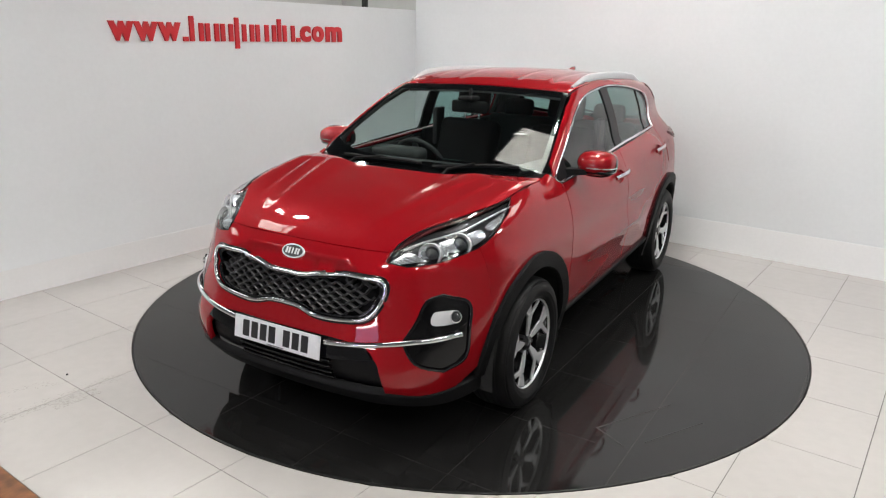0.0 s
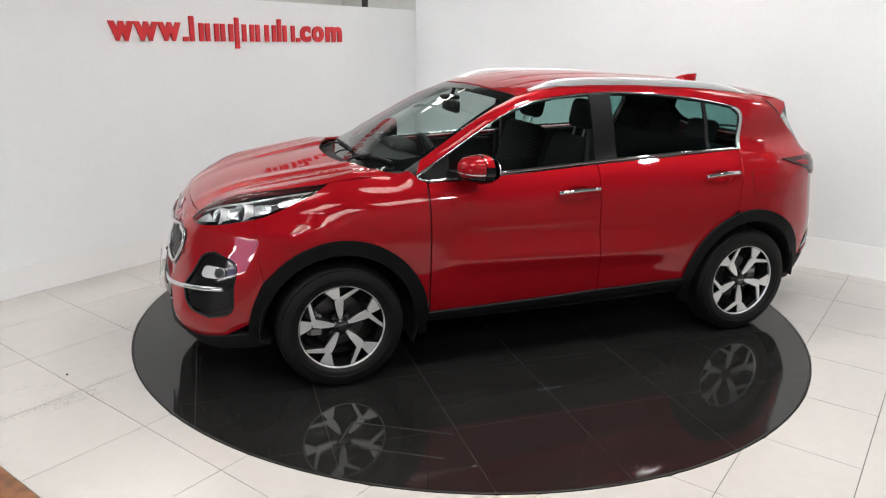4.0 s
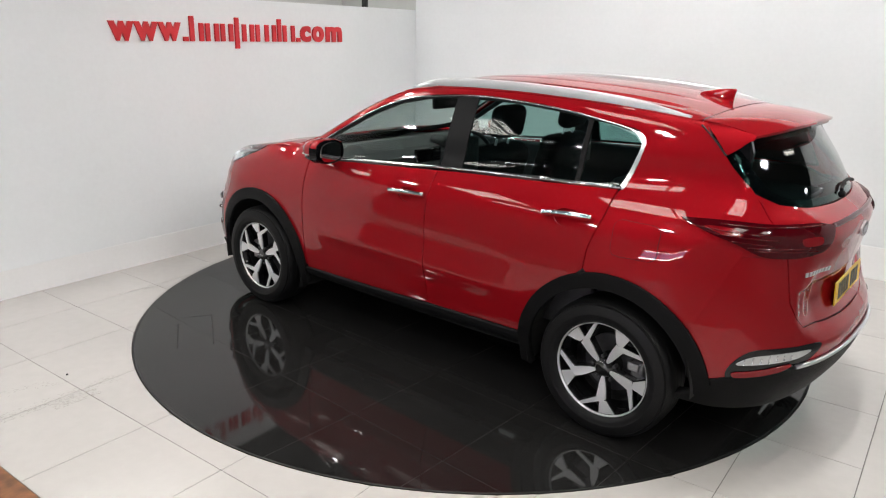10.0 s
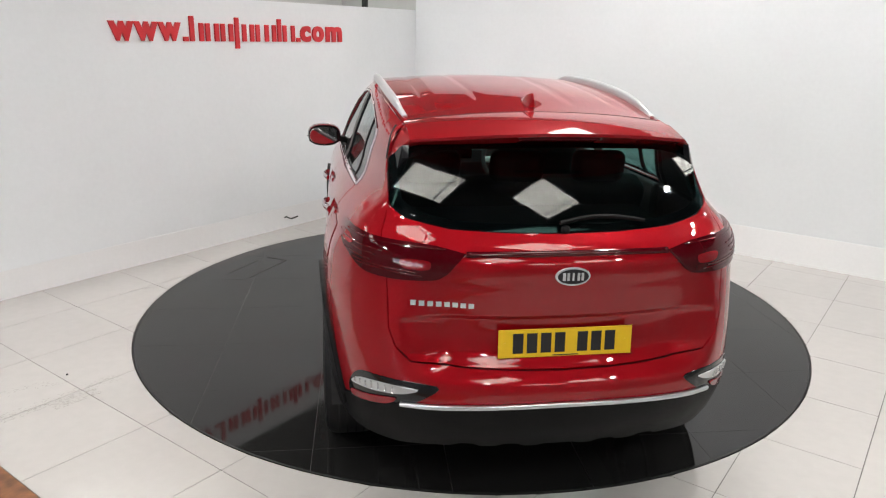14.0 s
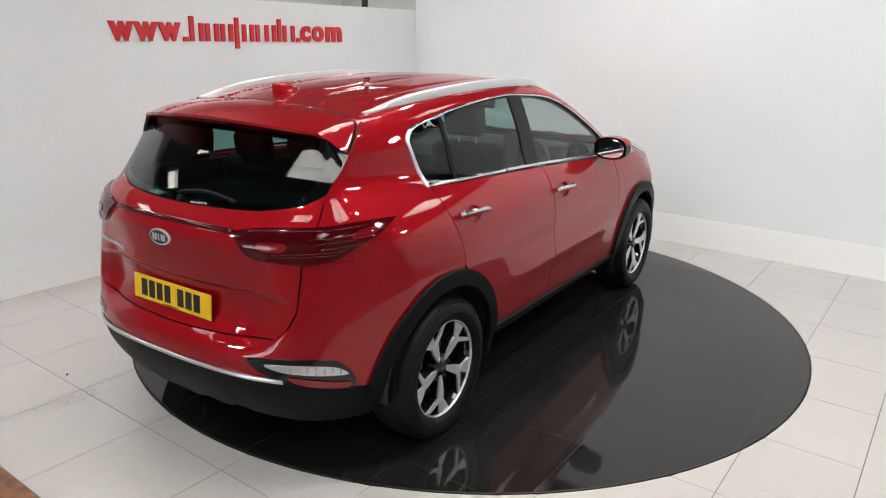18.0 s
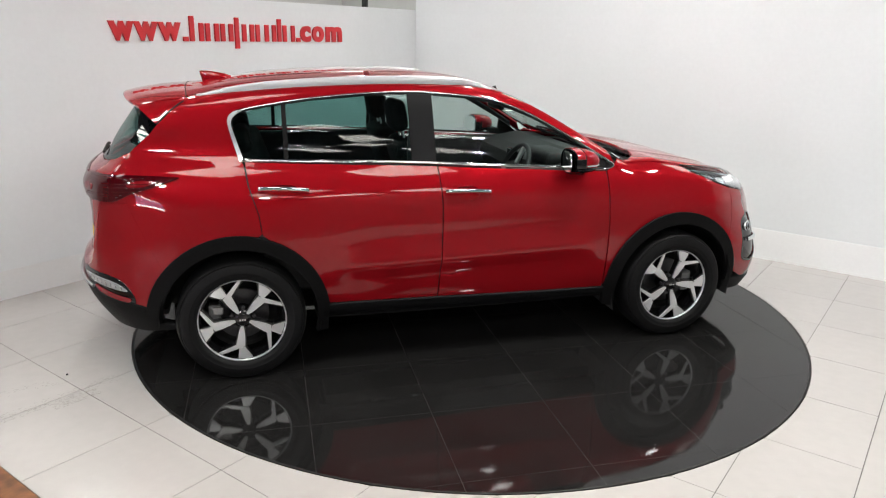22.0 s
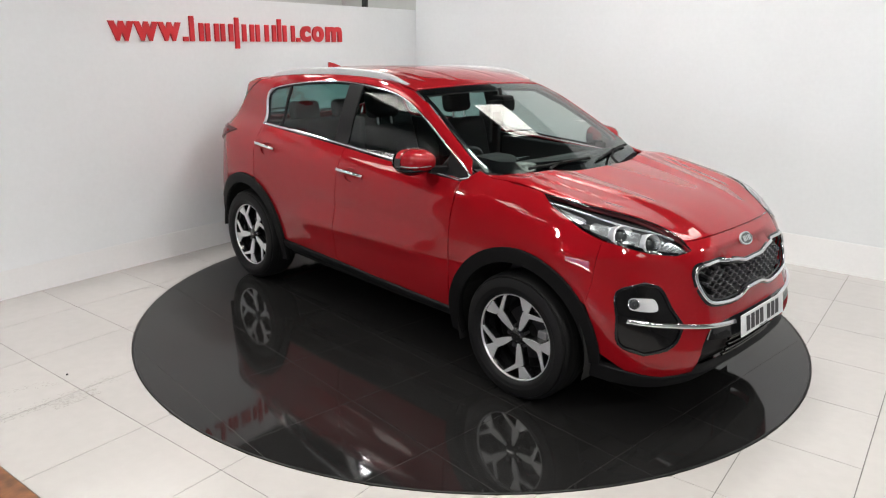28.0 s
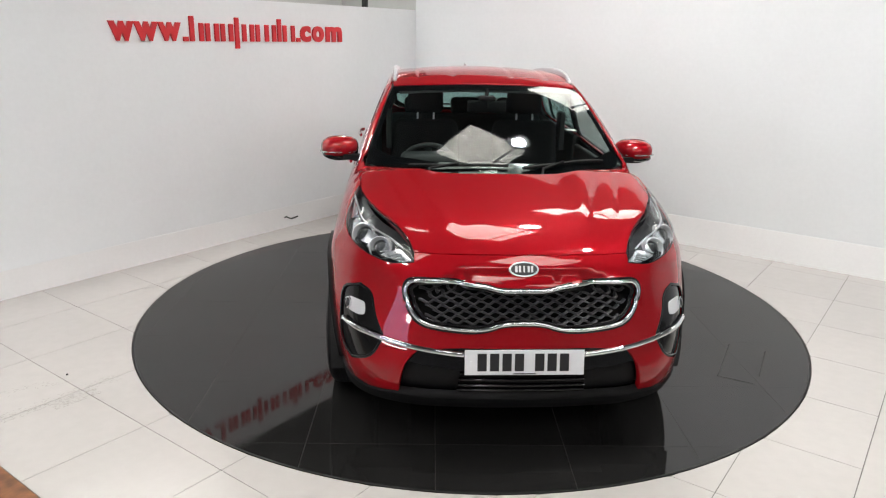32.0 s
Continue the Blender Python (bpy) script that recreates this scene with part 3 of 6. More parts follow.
def mirrored(half):
    """A whole outline from its half, which runs from the middle to the middle on the side a > 0."""
    return list(half) + [(-a, b) for a, b in reversed(half) if abs(a) > 1e-6]


def dense(poly, step):
    out = []
    for a, b in zip(poly, poly[1:] + poly[:1]):
        n = max(1, math.ceil(math.hypot(b[0] - a[0], b[1] - a[1]) / step))
        out += [(a[0] + (b[0] - a[0]) * i / n, a[1] + (b[1] - a[1]) * i / n) for i in range(n)]
    return out


def within(P, poly):
    P, Q = np.asarray(P, float), np.asarray(poly, float)
    x, y = P[:, 0], P[:, 1]
    c = np.zeros(len(P), bool)
    for (x1, y1), (x2, y2) in zip(Q, np.roll(Q, -1, 0)):
        if y1 != y2:
            c ^= ((y1 > y) != (y2 > y)) & (x < (x2 - x1) * (y - y1) / (y2 - y1) + x1)
    return c


def away(P, poly):
    P, Q = np.asarray(P, float), np.asarray(poly, float)
    best = np.full(len(P), 9.0)
    for a, b in zip(Q, np.roll(Q, -1, 0)):
        d = b - a
        t = np.clip(((P - a) @ d) / (d @ d + 1e-12), 0, 1)
        best = np.minimum(best, np.linalg.norm(P - a - t[:, None] * d, axis=1))
    return best


from mathutils.geometry import delaunay_2d_cdt


def flat_mesh(outline, holes=(), step=0.03):
    loops = [dense(list(outline), step)] + [dense(list(h), step) for h in holes]
    pts, edges = [], []
    for lp in loops:
        base = len(pts)
        pts += [tuple(p) for p in lp]
        edges += [(base + i, base + (i + 1) % len(lp)) for i in range(len(lp))]
    A = np.array(loops[0])
    lo, hi = A.min(0), A.max(0)
    nx, ny = max(1, int((hi[0] - lo[0]) / step)), max(1, int((hi[1] - lo[1]) / (step * 0.87)))
    grid = np.array([(lo[0] + (i + 0.5 * (j % 2)) * step, lo[1] + j * step * 0.87) for i in range(nx + 2) for j in range(ny + 2)])
    keep = within(grid, loops[0]) & (away(grid, loops[0]) > step * 0.45)
    for h in loops[1:]:
        keep &= ~within(grid, h) & (away(grid, h) > step * 0.45)
    pts += [tuple(p) for p in grid[keep]]
    v, _, f, *_ = delaunay_2d_cdt([Vector(p) for p in pts], edges, [], 0, 1e-6)
    v = np.array([p[:] for p in v])
    f = np.array([t for t in f if len(t) == 3])
    c = v[f].mean(1)
    ok = within(c, loops[0])
    for h in loops[1:]:
        ok &= ~within(c, h)
    t = v[f]
    d1, d2 = t[:, 1] - t[:, 0], t[:, 2] - t[:, 0]
    ok &= np.abs(d1[:, 0] * d2[:, 1] - d1[:, 1] * d2[:, 0]) > 2e-7
    f = f[ok]
    used = np.unique(f)
    back = -np.ones(len(v), int)
    back[used] = np.arange(len(used))
    return v[used], back[f]


def skin_panel(name, proj, outline, mat, parent, off=0.0, holes=(), step=0.035, depth=0.014, label="", flip=False, bulge=None, even=None, bonnet=True):
    """A pressed panel that lies on the body skin, with its edges turned in by depth."""
    ab, F = flat_mesh(outline, holes, step)
    P, N = onto(proj, ab, off, bonnet)
    if callable(even):
        N = even(P)
    elif even is not None:
        # one sheet of glass bends evenly
        c, w = ab.mean(0), np.abs(ab - ab.mean(0)).max(0)
        a, b = ((ab - c) / w).T
        A = np.stack([np.ones_like(a), a, b], 1)
        ok = P[:, 2] > even
        N = A @ np.linalg.lstsq(A[ok], N[ok], rcond=None)[0]
        N /= np.linalg.norm(N, axis=1)[:, None]
    if bulge is not None:
        G = np.stack([(bulge(P + d) - bulge(P - d)) / 4e-3 for d in np.eye(3) * 2e-3], 1)
        P = P + N * bulge(P)[:, None]
        N = N - G
        N /= np.linalg.norm(N, axis=1)[:, None]
    e1, e2 = P[F[:, 1]] - P[F[:, 0]], P[F[:, 2]] - P[F[:, 0]]
    wrong = (np.cross(e1, e2) * N[F].mean(1)).sum(1) < 0
    F[wrong] = F[wrong][:, ::-1]
    count = {}
    for t in F:
        for i in range(3):
            a, b = int(t[i]), int(t[(i + 1) % 3])
            count[(a, b)] = count.get((a, b), 0) + 1
    rim = [(a, b) for a, b in count if (b, a) not in count]
    ring = sorted({i for e in rim for i in e})
    verts, faces = [p for p in P], [tuple(t) for t in F]
    normals = [N[i] for t in F for i in t]
    low = {}
    for i in ring:
        low[i] = len(verts)
        verts.append(P[i] - N[i] * depth)
    for a, b in rim:
        q = (b, a, low[a], low[b])
        n = np.cross(P[a] - P[b], verts[low[a]] - P[b])
        n = n / (np.linalg.norm(n) + 1e-12)
        faces.append(q)
        normals += [0.5 * N[b] + 0.5 * n, 0.5 * N[a] + 0.5 * n, n, n]
    verts, normals = np.array(verts), np.array(normals)
    normals /= np.linalg.norm(normals, axis=1)[:, None] + 1e-12
    if flip:
        verts = verts * (1, -1, 1)
        flipped, k = [], 0
        for f in faces:
            flipped.append(normals[k:k + len(f)][::-1] * (1, -1, 1))
            k += len(f)
        normals = np.concatenate(flipped)
        faces = [tuple(f[::-1]) for f in faces]
    return mesh_part(name, verts, faces, mat, parent, label, normals)


def both(name, proj, outline, mat, parent, **kw):
    return [skin_panel(name, proj, outline, mat, parent, flip=s, **kw) for s in (False, True)]


def trim(name, proj, path, mat, parent, width=0.012, proud=0.004, off=0.0, closed=False, label="", flip=False, tall=None):
    """A bright strip laid along a path on the skin."""
    P, N = onto(proj, path, off)
    h = proud if tall is None else tall
    sec = [(-width / 2, -0.004), (-width / 2, h * 0.6), (-width * 0.3, h), (width * 0.3, h), (width / 2, h * 0.6), (width / 2, -0.004)]
    v, f = sweep(P, sec, closed, up=N)
    v = np.array(v)
    if flip:
        v = v * (1, -1, 1)
        f = [q[::-1] for q in f]
    ob = mesh_part(name, v, f, mat, parent, label)
    return ob


car = thing("car", Matrix.Identity(4), "glossy red metallic five-door family car with black wheel arch trim", "car")

# side outlines (x, z)
WIN_TOP = [(0.885, 1.128), (0.70, 1.236), (0.53, 1.333), (0.37, 1.416), (0.21, 1.478), (0.05, 1.513), (-0.31, 1.542), (-0.60, 1.536), (-0.92, 1.509), (-1.20, 1.466), (-1.295, 1.444)]
WIN_END = [(-1.338, 1.402), (-1.322, 1.317), (-1.288, 1.208)]
WIN_LOW = [(-0.91, 1.193), (-0.31, 1.168), (0.205, 1.138), (0.52, 1.121), (0.71, 1.109), (0.83, 1.106)]
WINDOW = spline(WIN_TOP + WIN_END + WIN_LOW, per=4, corners=(0, 13))


def top_line(x):
    """Height of the window opening's upper edge."""
    a = np.array(sorted(WIN_TOP))
    return float(curve_through([x], a[:, 0], a[:, 1])[0])


def low_line(x):
    a = np.array(sorted(WIN_LOW + [WIN_END[-1], (0.885, 1.112)]))
    return float(curve_through([x], a[:, 0], a[:, 1])[0])


def arc(cx, cz, r, a0, a1, n=20, squash=1.0):
    return [(cx + r * math.cos(radians(a0 + (a1 - a0) * i / n)), cz + squash * r * math.sin(radians(a0 + (a1 - a0) * i / n))) for i in range(n + 1)]


AXLE, HUB = 1.335, 0.345
FRONT_ARCH = arc(AXLE - 0.005, 0.345, 0.478, -2, 184, 26)
REAR_ARCH = arc(-AXLE - 0.005, 0.345, 0.482, -2, 184, 26)
HOOD_SIDE = [(x, float(onto("top", [(x, y)])[0][0][2]) - 0.002) for x, y in ((0.93, 0.760), (1.02, 0.760), (1.126, 0.759), (1.30, 0.755), (1.365, 0.752))]

# doors below the glass
FRONT_DOOR = [(0.830, low_line(0.83) - 0.016)] + [(x, low_line(x) - 0.016) for x in (0.6, 0.4, 0.2, 0.0, -0.1)] + [(-0.218, low_line(-0.218) - 0.016), (-0.205, 0.95), (-0.206, 0.80), (-0.228, 0.397), (0.1, 0.387), (0.5, 0.378), (0.832, 0.373), (0.836, 0.60), (0.834, 0.85)]
REAR_DOOR = [(-0.226, low_line(-0.22) - 0.016)] + [(x, low_line(x) - 0.016) for x in (-0.4, -0.7, -1.0, -1.2)] + [(-1.272, low_line(-1.27) - 0.016), (-1.258, 1.08), (-1.214, 0.93), (-1.204, 0.83)] + [p for p in REAR_ARCH if p[0] > -1.19 and p[1] > 0.42 and p[0] > -1.2 and p[1] < 0.81][::-1] + [(-0.858, 0.408), (-0.5, 0.402), (-0.236, 0.397), (-0.214, 0.80), (-0.213, 0.95)]
FENDER = [(0.842, 1.094), (0.872, 1.106)] + HOOD_SIDE + [(1.45, 1.055), (1.53, 1.027), (1.615, 0.989), (1.69, 0.962), (1.7465, 0.945), (1.7465, 0.75), (1.729, 0.635)] + [p for p in FRONT_ARCH if p[1] > 0.39 and p[0] < 1.722] + [(0.842, 0.384), (0.845, 0.6), (0.843, 0.85)]

# ---------------- body panels ----------------
EDGE_Y = table((-1.95, 0.53), (-1.6, 0.562), (-1.2, 0.596), (-0.3, 0.617), (0.0, 0.615), (0.24, 0.614), (0.55, 0.677), (0.85, 0.742), (0.95, 0.762))


def edge_y(x):
    return float(curve_through([x], *EDGE_Y)[0])


def edge_z(x):
    return float(onto("top", [(x, edge_y(x))])[0][0][2])


def on_front(pts):
    return [(fp(x, y), z) for x, y, z in pts]


def on_rear(pts):
    return [(rp(x, y), z) for x, y, z in pts]


def side_to_rear(x, z):
    p = onto("side", [(x, z)])[0][0]
    return (rp(p[0], p[1]), z)


def side_to_front(x, z):
    p = onto("side", [(x, z)])[0][0]
    return (fp(p[0], p[1]), z)


PAINT = M["paint"]
CREASES = ((0.66, 0.45, 0.004), (0.545, 0.315, 0.004))


def cup_outline(x0, x1, z):
    """Outline of the hollow behind a door handle."""
    c = (x0 + x1) / 2
    return spline([(c + 0.080, z), (c + 0.05, z + 0.028), (c, z + 0.033), (c - 0.05, z + 0.028), (c - 0.080, z), (c - 0.05, z - 0.036), (c, z - 0.047), (c + 0.05, z - 0.036)], per=3)


both("front_door", "side", FRONT_DOOR, PAINT, car, step=0.035, holes=[cup_outline(0.068, -0.195, 1.005)])
both("rear_door", "side", REAR_DOOR, PAINT, car, step=0.035, holes=[cup_outline(-0.955, -1.212, 1.049)])
both("front_wing", "side", FENDER, PAINT, car, step=0.03)

# rear wing, pillar, and the frame over the doors
REAR_X = -1.80
upper = [(x, edge_z(x) - 0.002) for x in (0.86, 0.7, 0.55, 0.4, 0.24, 0.1, -0.1, -0.3, -0.6, -0.9, -1.2, -1.4, -1.5, -1.58)]
window_upper = [(x, top_line(x) + 0.012) for x in (-1.2, -1.0, -0.8, -0.6, -0.4, -0.2, 0.0, 0.15, 0.3, 0.45, 0.6, 0.75)] + [(0.893, 1.137)]
SIDE_FRAME = upper + [(-1.64, 1.447), (-1.70, 1.387), (-1.74, 1.340), (-1.788, 1.294), (-1.832, 1.258), (-1.8475, 1.20), (-1.862, 1.12), (-1.870, 1.0), (-1.80, 0.84), (-1.72, 0.65)] + [p for p in REAR_ARCH if p[0] < -1.204 and p[1] > 0.655][::-1] + [(-1.209, 0.832), (-1.2195, 0.932), (-1.266, 1.08), (-1.282, 1.185), (-1.305, 1.205), (-1.337, 1.32), (-1.353, 1.405), (-1.303, 1.460)] + window_upper + [(0.888, 1.150)]
for s in (False, True):
    skin_panel("rear_wing", "side", SIDE_FRAME, PAINT, car, flip=s, step=0.03)
FUEL = spline([(-1.335, 1.07), (-1.43, 1.074), (-1.53, 1.066), (-1.541, 1.0), (-1.532, 0.93), (-1.43, 0.922), (-1.34, 0.928), (-1.329, 1.0)], per=4)
skin_panel("fuel_flap", "side", FUEL, PAINT, car, off=0.003, step=0.03, depth=0.006)
trim("fuel_flap_gap", "side", FUEL, M["under"], car, width=0.005, proud=0.001, closed=True)



def bonnet_crease(P):
    """Outside each crease the bonnet dips a little and comes back up to its edge."""
    x, y = P[:, 0], np.abs(P[:, 1])
    out = np.zeros(len(P))
    for at_back, at_front, high in CREASES:
        c = at_back + (at_front - at_back) * (x - 1.05) / 0.9
        t = np.clip((c - y) / 0.035 + 0.5, 0, 1)
        side = np.interp(x, (1.3, 1.55, 1.72, 1.855, 1.955), (0.752, 0.714, 0.642, 0.548, 0.494))
        back = np.clip((side - y) / 0.16, 0, 1)
        out -= high * (1 - t * t * (3 - 2 * t)) * back * back * (3 - 2 * back)
    fade = np.clip((x - 1.0) / 0.35, 0, 1) * np.clip((2.0 - x) / 0.40, 0, 1)
    return out * fade * fade * (3 - 2 * fade)


hood_half = [(2.045, 0.0), (2.040, 0.2), (2.026, 0.36), (2.006, 0.476), (1.955, 0.494), (1.855, 0.548), (1.72, 0.642), (1.55, 0.714), (1.44, 0.742), (1.30, 0.752), (1.126, 0.756), (0.98, 0.757), (1.03, 0.722), (1.115, 0.62), (1.195, 0.40), (1.238, 0.2), (1.25, 0.0)]
skin_panel("bonnet", "top", hood_half + [(x, -y) for x, y in reversed(hood_half[1:-1])], PAINT, car, step=0.022, bulge=bonnet_crease)
roof_half = [(0.262, 0.0), (0.255, 0.3), (0.225, 0.598)] + [(x, edge_y(x)) for x in (0.1, -0.1, -0.3, -0.6, -0.9, -1.2, -1.40, -1.53)] + [(-1.555, 0.50), (-1.572, 0.25), (-1.578, 0.0)]


skin_panel("roof", "top", roof_half + [(x, -y) for x, y in reversed(roof_half[1:-1])], PAINT, car, step=0.03)

# windscreen and its black edge
screen_half = [(0.272, 0.0), (0.266, 0.3), (0.238, 0.598), (0.4, 0.636), (0.55, 0.666), (0.7, 0.700), (0.85, 0.730), (0.955, 0.745), (1.035, 0.65), (1.105, 0.42), (1.142, 0.2), (1.152, 0.0)]
screen = screen_half + [(x, -y) for x, y in reversed(screen_half[1:-1])]
skin_panel("windscreen", "top", screen, M["screen_glass"], car, off=-0.004, step=0.05, depth=0.004, even=1.235, bonnet=False)
inner_half = [(0.345, 0.0), (0.338, 0.3), (0.31, 0.580), (0.4, 0.605), (0.55, 0.638), (0.7, 0.672), (0.85, 0.700), (0.93, 0.60), (1.0, 0.40), (1.03, 0.2), (1.04, 0.0)]
skin_panel("windscreen_band", "top", screen, M["gloss_black"], car, off=-0.007, holes=[inner_half + [(x, -y) for x, y in reversed(inner_half[1:-1])]], step=0.05, depth=0.003, bonnet=False)
cowl_half = [(0.90, 0.757), (0.93, 0.735), (1.0, 0.63), (1.07, 0.41), (1.108, 0.2), (1.118, 0.0), (1.28, 0.0), (1.255, 0.3), (1.15, 0.6), (1.02, 0.76)]
skin_panel("cowl", "top", cowl_half[:6] + [(x, -y) for x, y in reversed(cowl_half[:5])] + [(x, -y) for x, y in reversed(cowl_half[7:])] + cowl_half[6:], M["dark"], car, off=-0.055, step=0.05)
for k, (x0, y0, x1, y1) in enumerate(((1.055, -0.50, 1.07, 0.06), (1.085, 0.14, 0.975, 0.62))):
    path = [(x0 + (x1 - x0) * i / 8, y0 + (y1 - y0) * i / 8) for i in range(9)]
    P, N = onto("top", path, 0.012, False)
    v, f = sweep(P, round_section(0.010, 6, 0.8), up=N)
    wiper = mesh_part("wiper", v, f, M["dark"], car)
    arm = [P[4] + N[4] * 0.012, P[2] * 0.6 + onto("top", [(1.175, y0 + 0.10)], -0.035)[0][0] * 0.4 + N[2] * 0.010, onto("top", [(1.175, y0 + 0.10)], -0.035)[0][0]]
    v, f = sweep(arm, round_section(0.008, 6), up=(0, 0, 1))
    mesh_part("wiper_arm", v, f, M["dark"], wiper)

M["satin_black"] = material("satin_black_trim", (0.008, 0.008, 0.009), 0.35, spec=0.15)
# side glass
LOW = lambda x: low_line(x) + 0.004
TOPW = lambda x: top_line(x) - 0.004


def strip_between(x0, x1, n=8):
    xs = [x0 + (x1 - x0) * i / n for i in range(n + 1)]
    return [(x, LOW(x)) for x in xs] + [(x, TOPW(x)) for x in reversed(xs)]


front_glass = strip_between(0.70, -0.228, 12)
rear_glass = strip_between(-0.362, -1.045, 10)
end_glass = [(-1.065, LOW(-1.065)), (-1.16, LOW(-1.16)), (-1.278, LOW(-1.278)), (-1.310, 1.317), (-1.324, 1.40), (-1.288, 1.436), (-1.2, TOPW(-1.2)), (-1.12, TOPW(-1.12)), (-1.065, TOPW(-1.065))]
sail = [(0.70, LOW(0.70)), (0.80, LOW(0.8)), (0.872, 1.124), (0.80, TOPW(0.8)), (0.70, TOPW(0.70))]
pillar = strip_between(-0.224, -0.366, 3)
bar = strip_between(-1.043, -1.067, 1)
for s in (False, True):
    skin_panel("front_door_window", "side", front_glass, M["door_glass"], car, off=-0.010, flip=s, step=0.06, depth=0.004)
    skin_panel("rear_door_window", "side", rear_glass, M["privacy"], car, off=-0.010, flip=s, step=0.06, depth=0.004)
    skin_panel("quarter_window", "side", end_glass, M["privacy"], car, off=-0.010, flip=s, step=0.05, depth=0.004)
    skin_panel("mirror_sail", "side", sail, M["dark"], car, off=-0.006, flip=s, step=0.05)
    skin_panel("door_pillar", "side", pillar, M["satin_black"], car, off=-0.003, flip=s, step=0.04)
    skin_panel("window_bar", "side", bar, M["dark"], car, off=-0.006, flip=s, step=0.04)
    trim("window_trim", "side", spline([(0.83, 1.100)] + WIN_LOW[::-1][1:] + [(-0.6, 1.180), (-0.91, 1.190), (-1.288, 1.200)], False, 5), M["chrome"], car, width=0.016, proud=0.006, off=-0.001, flip=s, label="chrome strip under the side windows")
    trim("window_trim", "side", spline([(0.82, 1.101), (0.878, 1.112), (0.886, 1.130), (0.70, 1.241)] + [(x, z + 0.005) for x, z in WIN_TOP[2:]] + [(-1.300, 1.447)], False, 5), M["chrome"], car, width=0.009, proud=0.005, off=-0.001, flip=s, label="chrome strip over the side windows")
    skin_panel("window_trim", "side", spline([(-1.27, 1.452), (-1.318, 1.446), (-1.350, 1.404), (-1.334, 1.317), (-1.300, 1.195), (-1.276, 1.195), (-1.311, 1.305), (-1.332, 1.393), (-1.306, 1.432)], per=4, corners=(4, 5)), M["satin"], car, off=0.004, flip=s, step=0.03, depth=0.01)

# black arch trim and sills
FA = [p for p in arc(AXLE - 0.005, 0.345, 0.485, 5, 176, 28)]
FI = [p for p in arc(AXLE, 0.345, 0.410, 1, 194, 28)]
FRONT_TRIM = [(1.812, 0.345)] + FA + [(0.848, 0.375), (0.852, 0.25)] + [(0.93, 0.235)] + FI[::-1] + [(1.752, 0.340)]
RA = [p for p in arc(-AXLE - 0.005, 0.345, 0.485, 6, 172, 28)]
RI = [p for p in arc(-AXLE, 0.345, 0.412, -14, 178, 28)]
REAR_TRIM = [(-0.862, 0.415)] + RA + [(-1.825, 0.425), (-1.81, 0.375)] + [(-1.752, 0.352)] + RI[::-1] + [(-0.93, 0.24), (-0.868, 0.25)]
SILL = [(0.846, 0.37), (0.5, 0.375), (0.1, 0.384), (-0.23, 0.394), (-0.5, 0.398), (-0.862, 0.404), (-0.866, 0.285), (-0.4, 0.278), (0.4, 0.275), (0.85, 0.28)]


def sill_tuck(P):
    """The sill turns in under the doors."""
    t = np.clip((0.368 + 0.012 * (0.85 - P[:, 0]) - P[:, 2]) / 0.09, 0, 1)
    return -0.055 * t * t


for s in (False, True):
    skin_panel("wheel_arch_trim", "side", FRONT_TRIM, M["cladding"], car, off=0.020, flip=s, step=0.03, depth=0.035)
    skin_panel("wheel_arch_trim", "side", REAR_TRIM, M["cladding"], car, off=0.020, flip=s, step=0.03, depth=0.035)
    skin_panel("sill_trim", "side", SILL, M["dark"], car, off=0.016, flip=s, step=0.022, depth=0.03, bulge=sill_tuck)

# ---- front end ----
HOOD_EDGE = [(x, y + 0.003, float(onto("top", [(x, y)])[0][0][2]) - 0.003) for x, y in ((1.37, 0.753), (1.55, 0.714), (1.72, 0.642), (1.855, 0.548), (1.955, 0.494))]
HEAD = spline(on_front(HOOD_EDGE + [(2.036, 0.476, 0.903), (2.02, 0.58, 0.890), (1.94, 0.69, 0.904), (1.80, 0.76, 0.936), (1.62, 0.784, 0.992)]), per=5, corners=(0, 5))
GRILLE_HALF = spline(on_front([(2.147, 0.0, 0.800), (2.147, 0.095, 0.801), (2.138, 0.174, 0.817), (2.115, 0.30, 0.830), (2.100, 0.45, 0.832), (2.098, 0.500, 0.822), (2.103, 0.517, 0.785), (2.125, 0.497, 0.720), (2.15, 0.45, 0.664), (2.165, 0.37, 0.642), (2.18, 0.25, 0.632), (2.182, 0.165, 0.637), (2.179, 0.085, 0.658), (2.179, 0.0, 0.662)]), False, 4)
GRILLE = mirrored(GRILLE_HALF)
FOG = spline(on_front([(1.885, 0.828, 0.720), (1.985, 0.745, 0.768), (2.04, 0.69, 0.742), (2.072, 0.655, 0.655), (2.112, 0.612, 0.575), (2.105, 0.675, 0.482), (2.01, 0.765, 0.433), (1.91, 0.825, 0.470), (1.892, 0.832, 0.60)]), per=4, corners=(1, 4, 6))
INTAKE_HALF = on_front([(2.21, 0.0, 0.552), (2.207, 0.271, 0.550), (2.19, 0.455, 0.543), (2.19, 0.49, 0.52), (2.187, 0.528, 0.468), (2.166, 0.560, 0.306), (2.19, 0.3, 0.296), (2.2, 0.0, 0.290)])
INTAKE = mirrored(INTAKE_HALF)
hood_front = [(fp(x + 0.004, y), float(onto("top", [(x + 0.004, y)])[0][0][2])) for x, y in hood_half[:4]]
head_low = on_front([(2.036, 0.474, 0.899), (2.02, 0.58, 0.886), (1.94, 0.69, 0.900), (1.80, 0.76, 0.932)])


